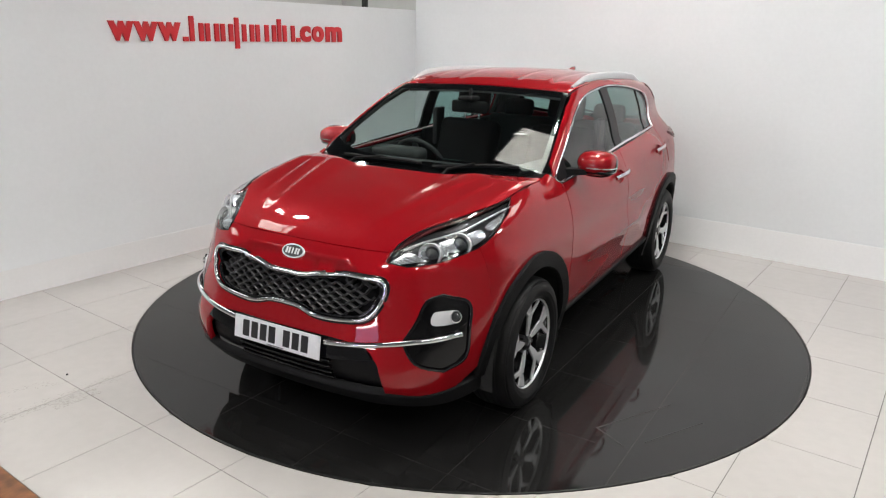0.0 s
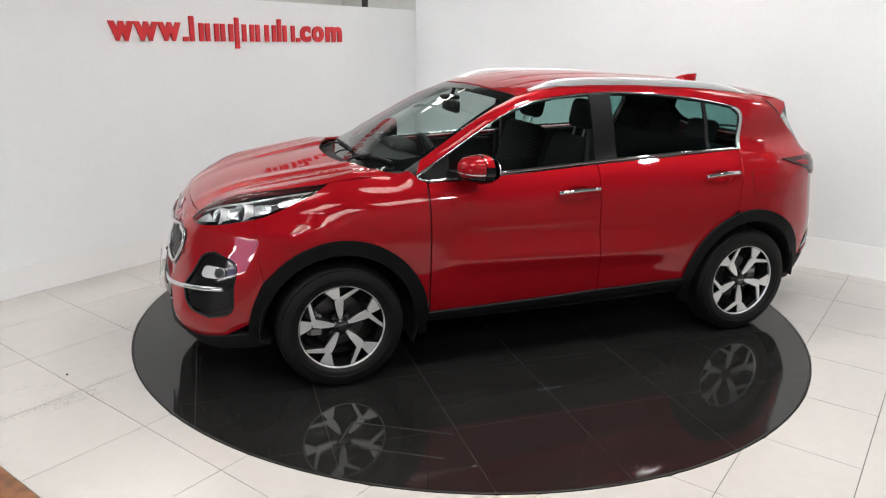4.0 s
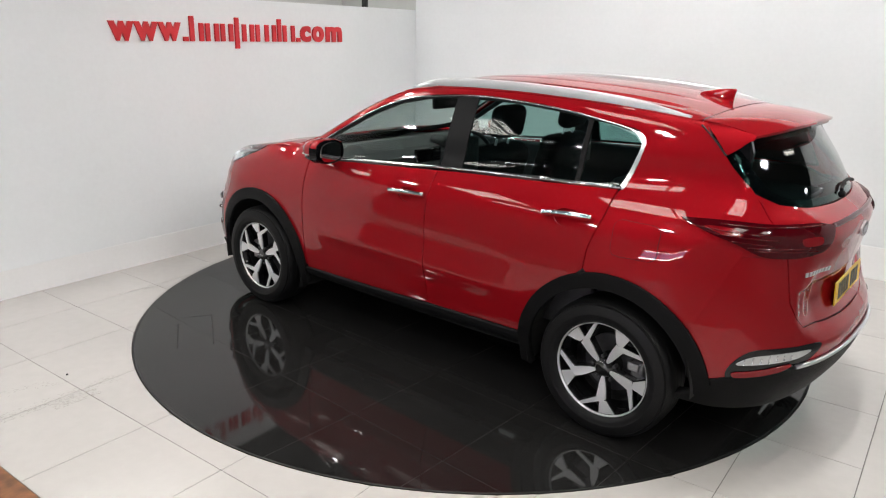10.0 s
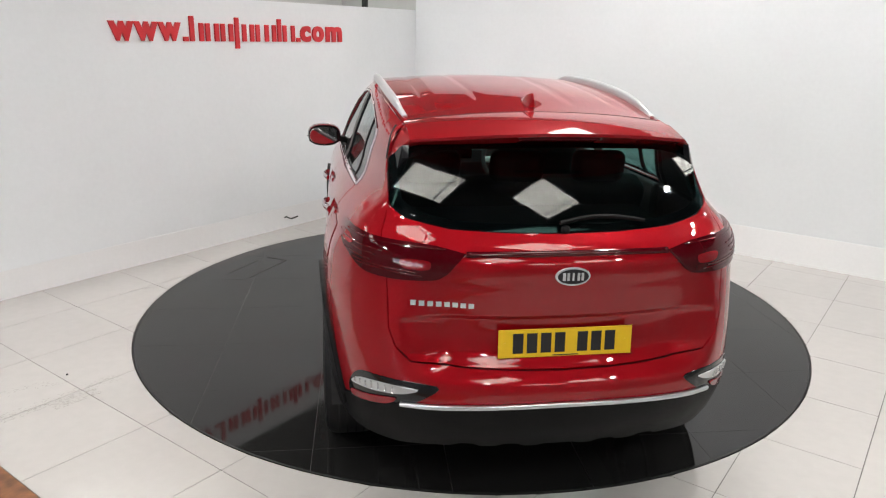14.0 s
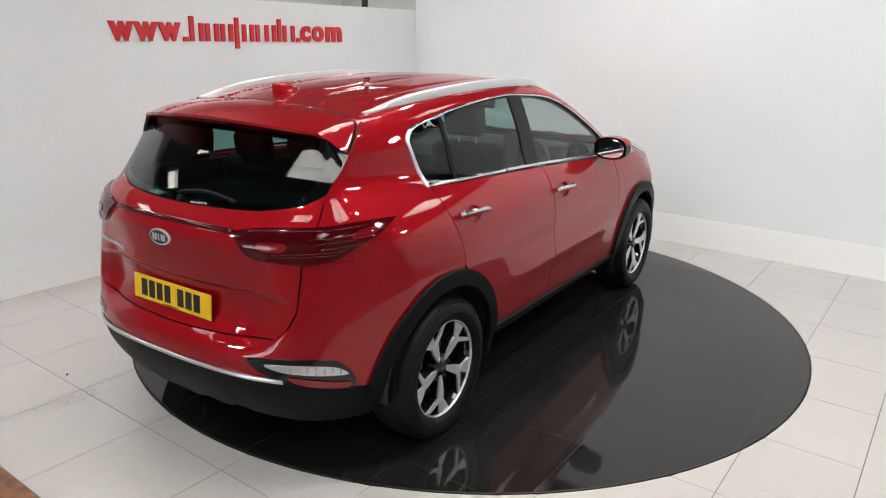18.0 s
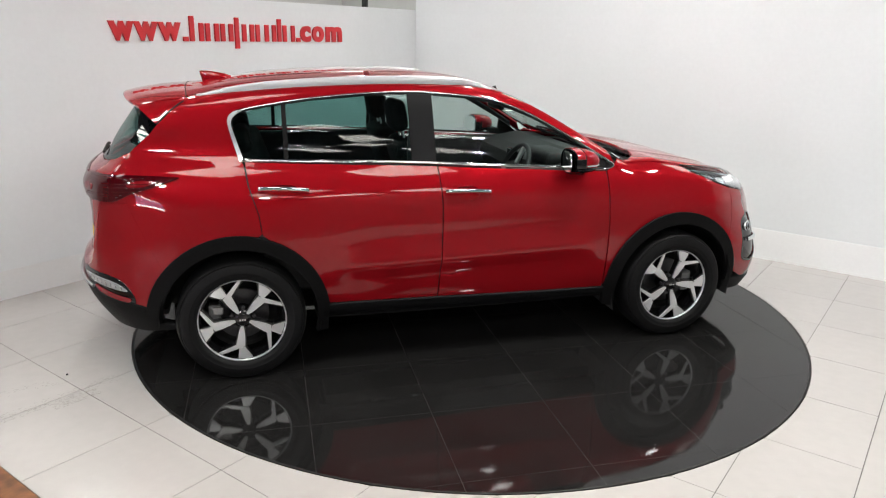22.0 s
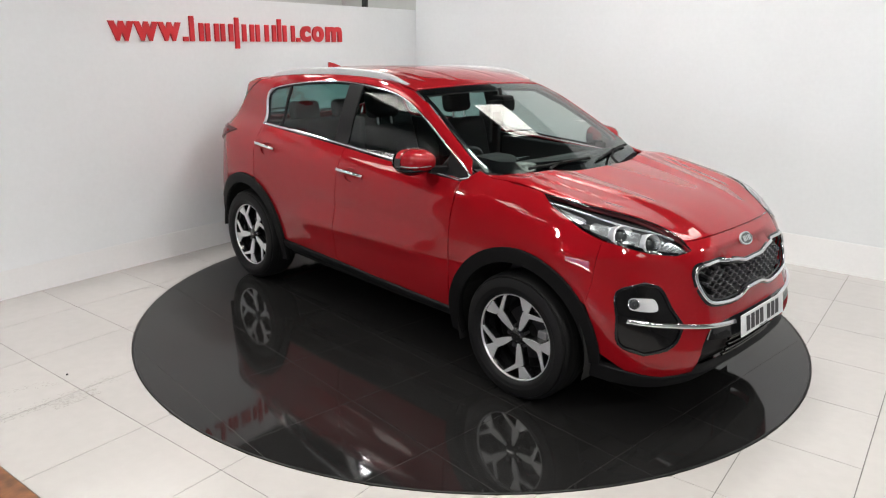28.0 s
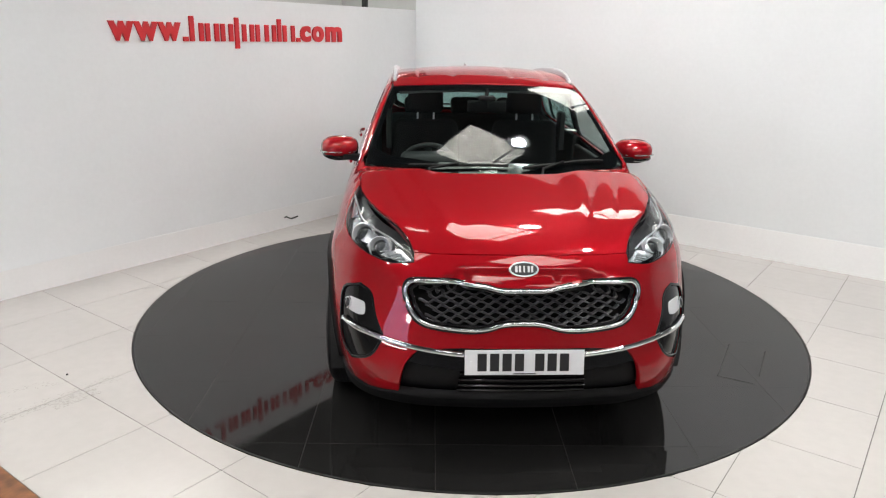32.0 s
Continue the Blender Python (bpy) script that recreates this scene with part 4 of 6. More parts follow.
def seam_points(pts, per=6):
    out = []
    for (x0, z0), (x1, z1) in zip(pts, pts[1:]):
        out += [(x0 + (x1 - x0) * i / per, z0 + (z1 - z0) * i / per) for i in range(per)]
    return out + [pts[-1]]


fender_seam = [side_to_front(x, z) for x, z in seam_points([(1.7485, 0.943), (1.7485, 0.75), (1.731, 0.635), (1.782, 0.52), (1.806, 0.40)])]
bumper_low = on_front([(1.95, 0.80, 0.332), (2.08, 0.70, 0.315), (2.155, 0.575, 0.305), (2.19, 0.3, 0.297), (2.2, 0.0, 0.29)])
BUMPER = mirrored(hood_front + head_low + fender_seam + bumper_low)
mir = lambda o: [(-a, b) for a, b in o]
skin_panel("front_bumper", "front", BUMPER, PAINT, car, holes=[GRILLE, INTAKE, FOG, mir(FOG)], step=0.025, depth=0.03)
lip = [side_to_front(1.78, 0.36), side_to_front(1.80, 0.338)] + on_front([(1.95, 0.80, 0.329), (2.08, 0.70, 0.312), (2.155, 0.575, 0.302), (2.19, 0.3, 0.294), (2.2, 0.0, 0.287)])
lip_low = [(0.0, 0.235), (0.15, 0.235), (0.35, 0.238), (0.5, 0.245), (0.66, 0.25), (side_to_front(1.75, 0.26)[0], 0.26)]
skin_panel("bumper_lip", "front", mirrored([(0.0, 0.318)] + [(a, b + (0.026 if a < 0.5 else 0.0)) for a, b in lip[::-1][1:]] + lip_low[::-1]), M["dark"], car, off=0.010, step=0.03, depth=0.04)

grille = skin_panel("grille", "front", GRILLE, M["dark"], car, off=-0.05, step=0.04, label="black radiator grille with a bright chrome surround")
trim("grille_edge", "front", [(a * 1.022, 0.735 + (b - 0.735) * 1.09) for a, b in GRILLE], M["gloss_black"], grille, width=0.016, proud=0.004, off=0.0, closed=True)
trim("grille_surround", "front", GRILLE, M["chrome"], grille, width=0.017, proud=0.012, off=0.0, closed=True, label="chrome grille surround")
inner = np.array(GRILLE)
mid = np.array([0.0, 0.735])
liner = [tuple(mid + (p - mid) * (0.955, 0.90)) for p in inner]
trim("grille_liner", "front", liner, M["gloss_black"], grille, width=0.020, proud=0.004, off=-0.010, closed=True)


def grille_lattice():
    verts, faces = [], []
    rows, dx, dz = 9, 0.056, 0.0215
    for j in range(rows):
        z = 0.640 + j * dz
        for i in range(-12, 13):
            a = (i + 0.5 * (j % 2)) * dx
            seg = [(a - dx * 0.50, z + dz * 0.30), (a - dx * 0.25, z + dz * 0.16), (a + dx * 0.10, z - dz * 0.36), (a + dx * 0.30, z - dz * 0.22), (a + dx * 0.50, z + dz * 0.30)]
            if not within(np.array(seg), liner).all():
                continue
            P, N = onto("front", spline(seg, False, 3), -0.022)
            v, f = sweep(P, [(-0.0045, -0.012), (-0.0045, 0.004), (0.0, 0.009), (0.0045, 0.004), (0.0045, -0.012)], up=N)
            b = len(verts)
            verts += list(v)
            faces += [tuple(b + q for q in t) for t in f]
    ob = mesh_part("grille_mesh", verts, faces, M["grille"], grille, smooth=False)
    tagged(ob, kind="stuff")


M["grille"] = material("grille_gloss_grey", (0.055, 0.055, 0.058), 0.3, 0.5)
grille_lattice()

intake = skin_panel("lower_intake", "front", INTAKE, M["dark"], car, off=-0.045, step=0.05)
for j in range(4):
    z = 0.335 + j * 0.034
    half = 0.235 - 0.004 * j
    path = [(-half + 2 * half * i / 16, z) for i in range(17)]
    trim("intake_slat", "front", path, M["gloss_black"], intake, width=0.013, proud=0.012, off=-0.030)
skin_panel("plate_carrier", "front", mirrored(on_front([(2.21, 0.0, 0.556), (2.207, 0.271, 0.556), (2.19, 0.46, 0.548), (2.188, 0.50, 0.49), (2.2, 0.3, 0.462), (2.21, 0.0, 0.455)])), M["gloss_black"], car, off=0.004, step=0.04, depth=0.03)


M["bulb_glass"] = material("projector_glass", (0.025, 0.027, 0.03), 0.04, coat=0.6)
M["bezel"] = material("black_bezel_plastic", (0.004, 0.004, 0.0045), 0.08, spec=0.35)


def bright_bar(flip):
    path = on_front([(2.215, 0.262, 0.530), (2.206, 0.324, 0.534), (2.18, 0.44, 0.548), (2.13, 0.585, 0.568), (2.08, 0.675, 0.580), (2.01, 0.755, 0.588), (1.93, 0.805, 0.592)])
    trim("bumper_bar", "front", spline(path, False, 5), M["chrome"], car, width=0.024, proud=0.014, off=0.0, flip=flip, label="polished bumper bar")


for s in (False, True):
    fog = skin_panel("fog_lamp_bezel", "front", FOG, M["bezel"], car, off=-0.008, flip=s, step=0.035, depth=0.03, label="gloss black fog lamp surround")
    trim("bezel_edge", "front", FOG, M["gloss_black"], fog, width=0.014, proud=0.003, off=-0.002, closed=True, flip=s)
    lamp = spline(on_front([(1.925, 0.793, 0.690), (1.945, 0.78, 0.700), (2.012, 0.722, 0.700), (2.025, 0.708, 0.680), (2.028, 0.708, 0.650), (2.005, 0.735, 0.642), (1.945, 0.785, 0.645), (1.925, 0.797, 0.660)]), per=3)
    skin_panel("fog_lamp", "front", lamp, M["badge"], fog, off=-0.003, flip=s, step=0.025, depth=0.02, label="silver fog lamp insert")
    P, N = onto("front", on_front([(1.945, 0.782, 0.672)]), 0.006)
    p, n = Vector(P[0]), Vector(N[0])
    if s:
        p.y, n.y = -p.y, -n.y
    q = Matrix.Translation(p) @ n.to_track_quat("Z", "Y").to_matrix().to_4x4()
    part("fog_bulb", lathe(bmesh.new(), [(0.022, -0.012), (0.022, 0.0), (0.017, 0.006), (0.010, 0.009), (0.001, 0.010)], q, 24), M["bulb_glass"], fog, smooth=True)
    part("fog_ring", lathe(bmesh.new(), [(0.022, -0.012), (0.027, -0.004), (0.027, 0.002), (0.0225, 0.004), (0.0225, -0.004)], q, 28), M["chrome"], fog, smooth=True)
    bright_bar(s)


PROJECTORS = (((1.775, 0.690, 0.972), 0.048), ((1.905, 0.625, 0.944), 0.044))


def headlight(flip):
    body = skin_panel("headlight", "front", HEAD, M["lamp_grey"], car, off=-0.036, flip=flip, step=0.03, depth=0.01, label="clear headlight with twin projector lamps and silver reflectors")
    skin_panel("lens", "front", HEAD, M["lens"], body, off=0.004, flip=flip, step=0.025, depth=0.004)
    trim("lens_edge", "front", HEAD, M["gloss_black"], body, width=0.0045, proud=0.002, off=-0.001, closed=True, flip=flip)
    side = lambda v: Vector((v[0], -v[1], v[2])) if flip else Vector(v)
    under = spline(on_front([(1.60, 0.785, 1.00), (1.78, 0.757, 0.952), (1.94, 0.68, 0.920), (2.03, 0.55, 0.900), (2.02, 0.58, 0.893), (1.94, 0.69, 0.906), (1.80, 0.76, 0.938), (1.63, 0.783, 0.99)]), per=3)
    skin_panel("lower_trim", "front", under, M["gloss_black"], body, off=-0.010, flip=flip, step=0.02, depth=0.03)
    for (x, y, z), r in PROJECTORS:
        P, N = onto("front", [(fp(x, y), z)], -0.030)
        n = (Vector(N[0]) + Vector((1.0, 0, 0))).normalized()
        q = Matrix.Translation(side(P[0])) @ side(n).to_track_quat("Z", "Y").to_matrix().to_4x4()
        part("projector_ring", lathe(bmesh.new(), [(r * 1.25, -0.04), (r * 1.22, 0.012), (r * 1.12, 0.018), (r * 0.98, 0.010), (r * 0.86, -0.015)], q, 32), M["badge"], body, smooth=True)
        part("projector_lens", lathe(bmesh.new(), [(r * 0.90, -0.016), (r * 0.80, 0.000), (r * 0.58, 0.010), (r * 0.3, 0.017), (0.001, 0.019)], q, 32), M["bulb_glass"], body, smooth=True)
    for pts in ([(1.42, 0.757, 1.068), (1.52, 0.735, 1.048), (1.595, 0.725, 1.030), (1.585, 0.765, 1.008), (1.50, 0.770, 1.036)],
                [(1.635, 0.712, 1.022), (1.72, 0.675, 1.008), (1.83, 0.615, 0.986), (1.838, 0.68, 0.945), (1.76, 0.742, 0.952), (1.655, 0.765, 0.985)],
                [(1.845, 0.60, 0.980), (1.90, 0.562, 0.966), (1.925, 0.60, 0.932), (1.90, 0.668, 0.922), (1.855, 0.69, 0.938)],
                [(1.945, 0.538, 0.950), (1.985, 0.512, 0.932), (2.028, 0.488, 0.908), (2.026, 0.545, 0.902), (1.985, 0.625, 0.908), (1.950, 0.628, 0.920)]):
        skin_panel("reflector", "front", spline(on_front(pts), per=4), M["reflector"], body, off=-0.022, flip=flip, step=0.02, depth=0.02)
    for k in range(5):
        a0, a1 = fp(1.985 + 0.008 * k, 0.535 - 0.006 * k), fp(1.99 + 0.006 * k, 0.60 - 0.012 * k)
        trim("reflector_rib", "front", [(a0 + (a1 - a0) * i / 4, 0.934 - 0.0065 * k - 0.014 * i / 4) for i in range(5)], M["clear_lamp"], body, width=0.004, proud=0.003, off=-0.019, flip=flip)
    glow = spline(on_front([(1.40, 0.765, 1.074), (1.56, 0.722, 1.052), (1.72, 0.655, 1.018), (1.85, 0.562, 0.984), (1.94, 0.51, 0.950)]), False, 5)
    trim("daytime_strip", "front", glow, M["satin"], body, width=0.007, proud=0.004, off=-0.006, flip=flip)


M["lamp_grey"] = material("lamp_housing_grey", (0.035, 0.036, 0.038), 0.25, 0.2, spec=0.3)
headlight(False)
headlight(True)


def badge(name, centre, n_dir, w, h, upright):
    """An oval chrome badge with a dark field and plain bright bars."""
    m = Matrix.Translation(centre) @ Vector(n_dir).to_track_quat("Z", "Y").to_matrix().to_4x4()
    if upright:
        z = Vector(n_dir).normalized()
        y = (Vector((0, 0, 1)) - z * z.z).normalized()
        x = y.cross(z)
        m = Matrix.Translation(centre) @ Matrix((x, y, z)).transposed().to_4x4()
    ell = lambda a, b, k=36: [(a * math.cos(2 * math.pi * i / k), b * math.sin(2 * math.pi * i / k)) for i in range(k)]
    b = part(name, prism(bmesh.new(), ell(w, h), 0.009, m, 0.003), M["badge"], car, "oval bright badge with plain bars")
    part("field", prism(bmesh.new(), ell(w * 0.88, h * 0.82), 0.002, m @ Matrix.Translation((0, 0, 0.008))), M["ink"], b)
    for i, (x, ww) in enumerate(((-0.52, 0.16), (-0.28, 0.14), (0.0, 0.10), (0.3, 0.14), (0.53, 0.14))):
        bm = prism(bmesh.new(), [(w * (x - ww / 2), -h * 0.42), (w * (x + ww / 2), -h * 0.42), (w * (x + ww / 2), h * 0.42), (w * (x - ww / 2), h * 0.42)], 0.002, m @ Matrix.Translation((0, 0, 0.0102)))
        part("badge_bar", bm, M["badge"], b)


def plate(name, centre, yaw, tilt, mat):
    """A number plate; its characters are plain bars."""
    m = Matrix.Translation(centre) @ Matrix.Rotation(yaw, 4, "Z") @ Matrix.Rotation(tilt, 4, "X")
    ob = part(name, box(bmesh.new(), (-0.26, -0.006, -0.0555), (0.26, 0.0, 0.0555), m, 0.002), mat, car, "number plate with plain dark bars")
    for i in range(7):
        x = -0.205 + i * 0.054 + (0.034 if i > 3 else 0)
        part("character_bar", box(bmesh.new(), (x, -0.0078, -0.038), (x + 0.040, -0.0062, 0.040), m), M["ink"], ob)
    part("maker_bar", box(bmesh.new(), (-0.05, -0.0076, -0.0515), (0.05, -0.0062, -0.0475), m), M["ink"], ob)
    for x in (-0.235, 0.235):
        part("screw_cap", cyl(bmesh.new(), 0.006, 0.004, m @ pose(x, -0.007, 0, 90), 12), mat, ob)


plate("front_number_plate", (2.240, 0.0, 0.510), radians(90), radians(-9), M["plate_white"])
P, N = onto("front", [(0.0, 0.884)], 0.0)
badge("front_badge", Vector(P[0]), Vector((0.8, 0, 0.5)), 0.066, 0.034, True)

# ---- rear end ----
SPOIL_X = lambda y: -1.925 + 0.13 * (abs(y) / 0.56) ** 2.4


def build_spoiler():
    ys = [-0.56 + 1.12 * i / 28 for i in range(29)]
    verts, faces = [], []
    k = 9
    for y in ys:
        x0 = -1.584 + 0.030 * (abs(y) / 0.56) ** 2
        xt = SPOIL_X(y)
        z0 = float(onto("top", [(x0, y)])[0][0][2])
        zt = 1.512 - 0.13 * y * y
        prof = [(x0 + (xt - x0) * t, z0 + (zt - z0) * t + 0.010 * math.sin(math.pi * t)) for t in (0, 0.2, 0.4, 0.6, 0.8, 1.0)]
        prof += [(xt + 0.003, zt - 0.012), (xt + 0.07, zt - 0.042), (xt + 0.13, zt - 0.025)]
        verts += [(x, y, z) for x, z in prof]
    for i in range(len(ys) - 1):
        for q in range(k - 1):
            faces.append((i * k + q, (i + 1) * k + q, (i + 1) * k + q + 1, i * k + q + 1))
    faces.append(tuple(range(k)))
    faces.append(tuple(len(verts) - k + q for q in range(k))[::-1])
    ob = mesh_part("spoiler", verts, faces, PAINT, car)
    ob.data.set_sharp_from_angle(angle=radians(40))
    for s in (-1, 1):
        red = [(-1.572, 0.561, 1.507), (-1.70, 0.562, 1.494), (-1.795, 0.562, 1.472), (-1.785, 0.585, 1.450), (-1.712, 0.637, 1.388), (-1.70, 0.637, 1.392), (-1.645, 0.616, 1.444)]
        inner_side = [(x, y - 0.04, z) for x, y, z in red]
        v = [(x, s * y, z) for x, y, z in red + inner_side]
        n = len(red)
        fs = [tuple(range(n)), tuple(range(2 * n - 1, n - 1, -1))] + [(i, i + n, (i + 1) % n + n, (i + 1) % n) for i in range(n)]
        fs = fs if s < 0 else [f[::-1] for f in fs]
        low_n = np.array(onto("side", [(-1.62, 1.44)])[1][0]) * (1, s, 1)
        high_n = np.array((-0.08, s * 0.45, 0.85))
        shade = [high_n, high_n, high_n, 0.5 * (high_n + low_n), low_n, low_n, low_n]
        loops = [shade[i] if k == 0 else (0, -s, 0) if k == 1 else shade[i % n] if i < n else (0, 0, -1) for k, f in enumerate(fs) for i in f]
        loops = [np.array(q, float) / np.linalg.norm(q) for q in loops]
        fin = mesh_part("spoiler_fin", v, fs, PAINT, ob, normals=loops)
        dark = [(-1.709, 0.634, 1.388), (-1.782, 0.588, 1.450), (-1.80, 0.590, 1.40), (-1.80, 0.615, 1.33), (-1.752, 0.641, 1.340)]
        v = [(x, s * y, z) for x, y, z in dark + [(x, y - 0.025, z) for x, y, z in dark]]
        n = len(dark)
        fs = [tuple(range(n)), tuple(range(2 * n - 1, n - 1, -1))] + [(i, i + n, (i + 1) % n + n, (i + 1) % n) for i in range(n)]
        mesh_part("side_blade", v, fs if s < 0 else [f[::-1] for f in fs], M["gloss_black"], ob, "gloss black blade beside the rear window", smooth=False)
    bm = bmesh.new()
    box(bm, (-1.908, -0.16, 1.484), (-1.900, 0.16, 1.494))
    part("brake_light", bm, M["red_lens"], ob, "high red brake light")


build_spoiler()
seam = [(-1.581 + 0.030 * (abs(y) / 0.56) ** 2, y) for y in [-0.55 + 1.1 * i / 20 for i in range(21)]]
trim("shut_line", "top", seam, M["under"], car, width=0.006, proud=0.0012, off=0.0)
for s in (False, True):
    trim("shut_line", "side", spline([(-1.566, 1.500), (-1.60, 1.478), (-1.642, 1.445), (-1.702, 1.385)], False, 5), M["under"], car, width=0.006, proud=0.0025, off=0.001, flip=s)


def rear_glass_bend(P):
    """Even bend of the rear window: leans back more towards its top, turns evenly to the sides."""
    lean = 0.855 + 1.295 * (P[:, 2] - 1.3)
    N = np.stack([-np.cos(lean), 0.617 * P[:, 1], np.sin(lean)], 1)
    return N / np.linalg.norm(N, axis=1)[:, None]


GLASS_HALF = on_rear([(-1.815, 0.0, 1.478), (-1.80, 0.26, 1.473), (-1.765, 0.50, 1.455)]) + [side_to_rear(x, z) for x, z in ((-1.704, 1.384), (-1.744, 1.337), (-1.792, 1.290), (-1.836, 1.252))] + on_rear([(-1.925, 0.585, 1.203), (-2.005, 0.43, 1.176), (-2.04, 0.2, 1.168), (-2.049, 0.0, 1.166)])
GLASS = mirrored(spline(GLASS_HALF, False, 5))
skin_panel("rear_window", "rear", GLASS, M["privacy"], car, off=-0.002, step=0.05, depth=0.004, even=rear_glass_bend)
band = [tuple(np.array([0, 1.32]) + (np.array(p) - np.array([0, 1.32])) * (0.90, 0.84)) for p in GLASS]
skin_panel("rear_window_band", "rear", GLASS, M["gloss_black"], car, off=-0.006, holes=[band], step=0.05, depth=0.003)
gate_side = on_rear([(-1.885, 0.655, 1.20), (-1.915, 0.665, 1.15), (-1.975, 0.668, 1.08), (-2.005, 0.655, 1.0), (-2.005, 0.640, 0.90), (-2.005, 0.628, 0.805), (-2.03, 0.605, 0.74), (-2.067, 0.566, 0.690), (-2.12, 0.40, 0.672), (-2.16, 0.2, 0.666), (-2.167, 0.0, 0.664)])
GATE = mirrored([(0.0, 1.160)] + [(a, b - 0.006) for a, b in GLASS_HALF[::-1][1:4]] + [(GLASS_HALF[6][0], 1.242)] + gate_side)
gate = skin_panel("tailgate", "rear", GATE, PAINT, car, step=0.017, depth=0.016)
out_seam = [side_to_rear(x, z) for x, z in seam_points([(-1.848, 1.20), (-1.8625, 1.12), (-1.8705, 1.0)])]
BODY_REAR = [(a + 0.006, b) for a, b in gate_side[:4]] + out_seam[::-1] + [side_to_rear(-1.834, 1.256)]
both("tail_pillar", "rear", BODY_REAR, PAINT, car, step=0.025)
bump_top = [(a, b - 0.006) for a, b in gate_side[::-1][:4]] + [(a + 0.006, b) for a, b in gate_side[::-1][4:8]]
bump_side = [side_to_rear(x, z) for x, z in seam_points([(-1.8705, 0.998), (-1.8005, 0.84), (-1.7205, 0.65), (-1.775, 0.52), (-1.79, 0.43)])]
bump_low = on_rear([(-1.90, 0.80, 0.462), (-2.0, 0.72, 0.495), (-2.11, 0.60, 0.518), (-2.19, 0.35, 0.535), (-2.222, 0.10, 0.543), (-2.222, 0.0, 0.543)])
REAR_BUMPER = mirrored(bump_top + bump_side + bump_low)
skin_panel("rear_bumper", "rear", REAR_BUMPER, PAINT, car, step=0.028, depth=0.02)
low_edge = [side_to_rear(-1.76, 0.425), side_to_rear(-1.79, 0.425)] + [(a, b - 0.003) for a, b in bump_low]
base_edge = [(0.0, 0.330), (0.05, 0.330), (0.075, 0.318), (0.12, 0.318), (0.145, 0.336), (0.19, 0.336), (0.215, 0.320), (0.27, 0.318), (0.295, 0.336), (0.34, 0.336), (0.37, 0.316), (0.44, 0.310), (0.55, 0.290), (0.75, 0.290), (0.95, 0.318), (side_to_rear(-1.755, 0.345)[0], 0.345)]
LOWER = mirrored([low_edge[-1]] + low_edge[::-1][1:] + base_edge[::-1])
skin_panel("rear_skirt", "rear", LOWER, M["cladding"], car, off=0.008, step=0.03, depth=0.05)
half = [(a, b) for a, b in on_rear([(-2.095, 0.615, 0.514), (-2.11, 0.60, 0.516), (-2.19, 0.35, 0.534), (-2.222, 0.10, 0.542)])]
trim("bumper_bar", "rear", spline(half + [(-a, b) for a, b in reversed(half)], False, 5), M["satin"], car, width=0.018, proud=0.012, off=0.006, label="satin silver strip over the rear skirt")

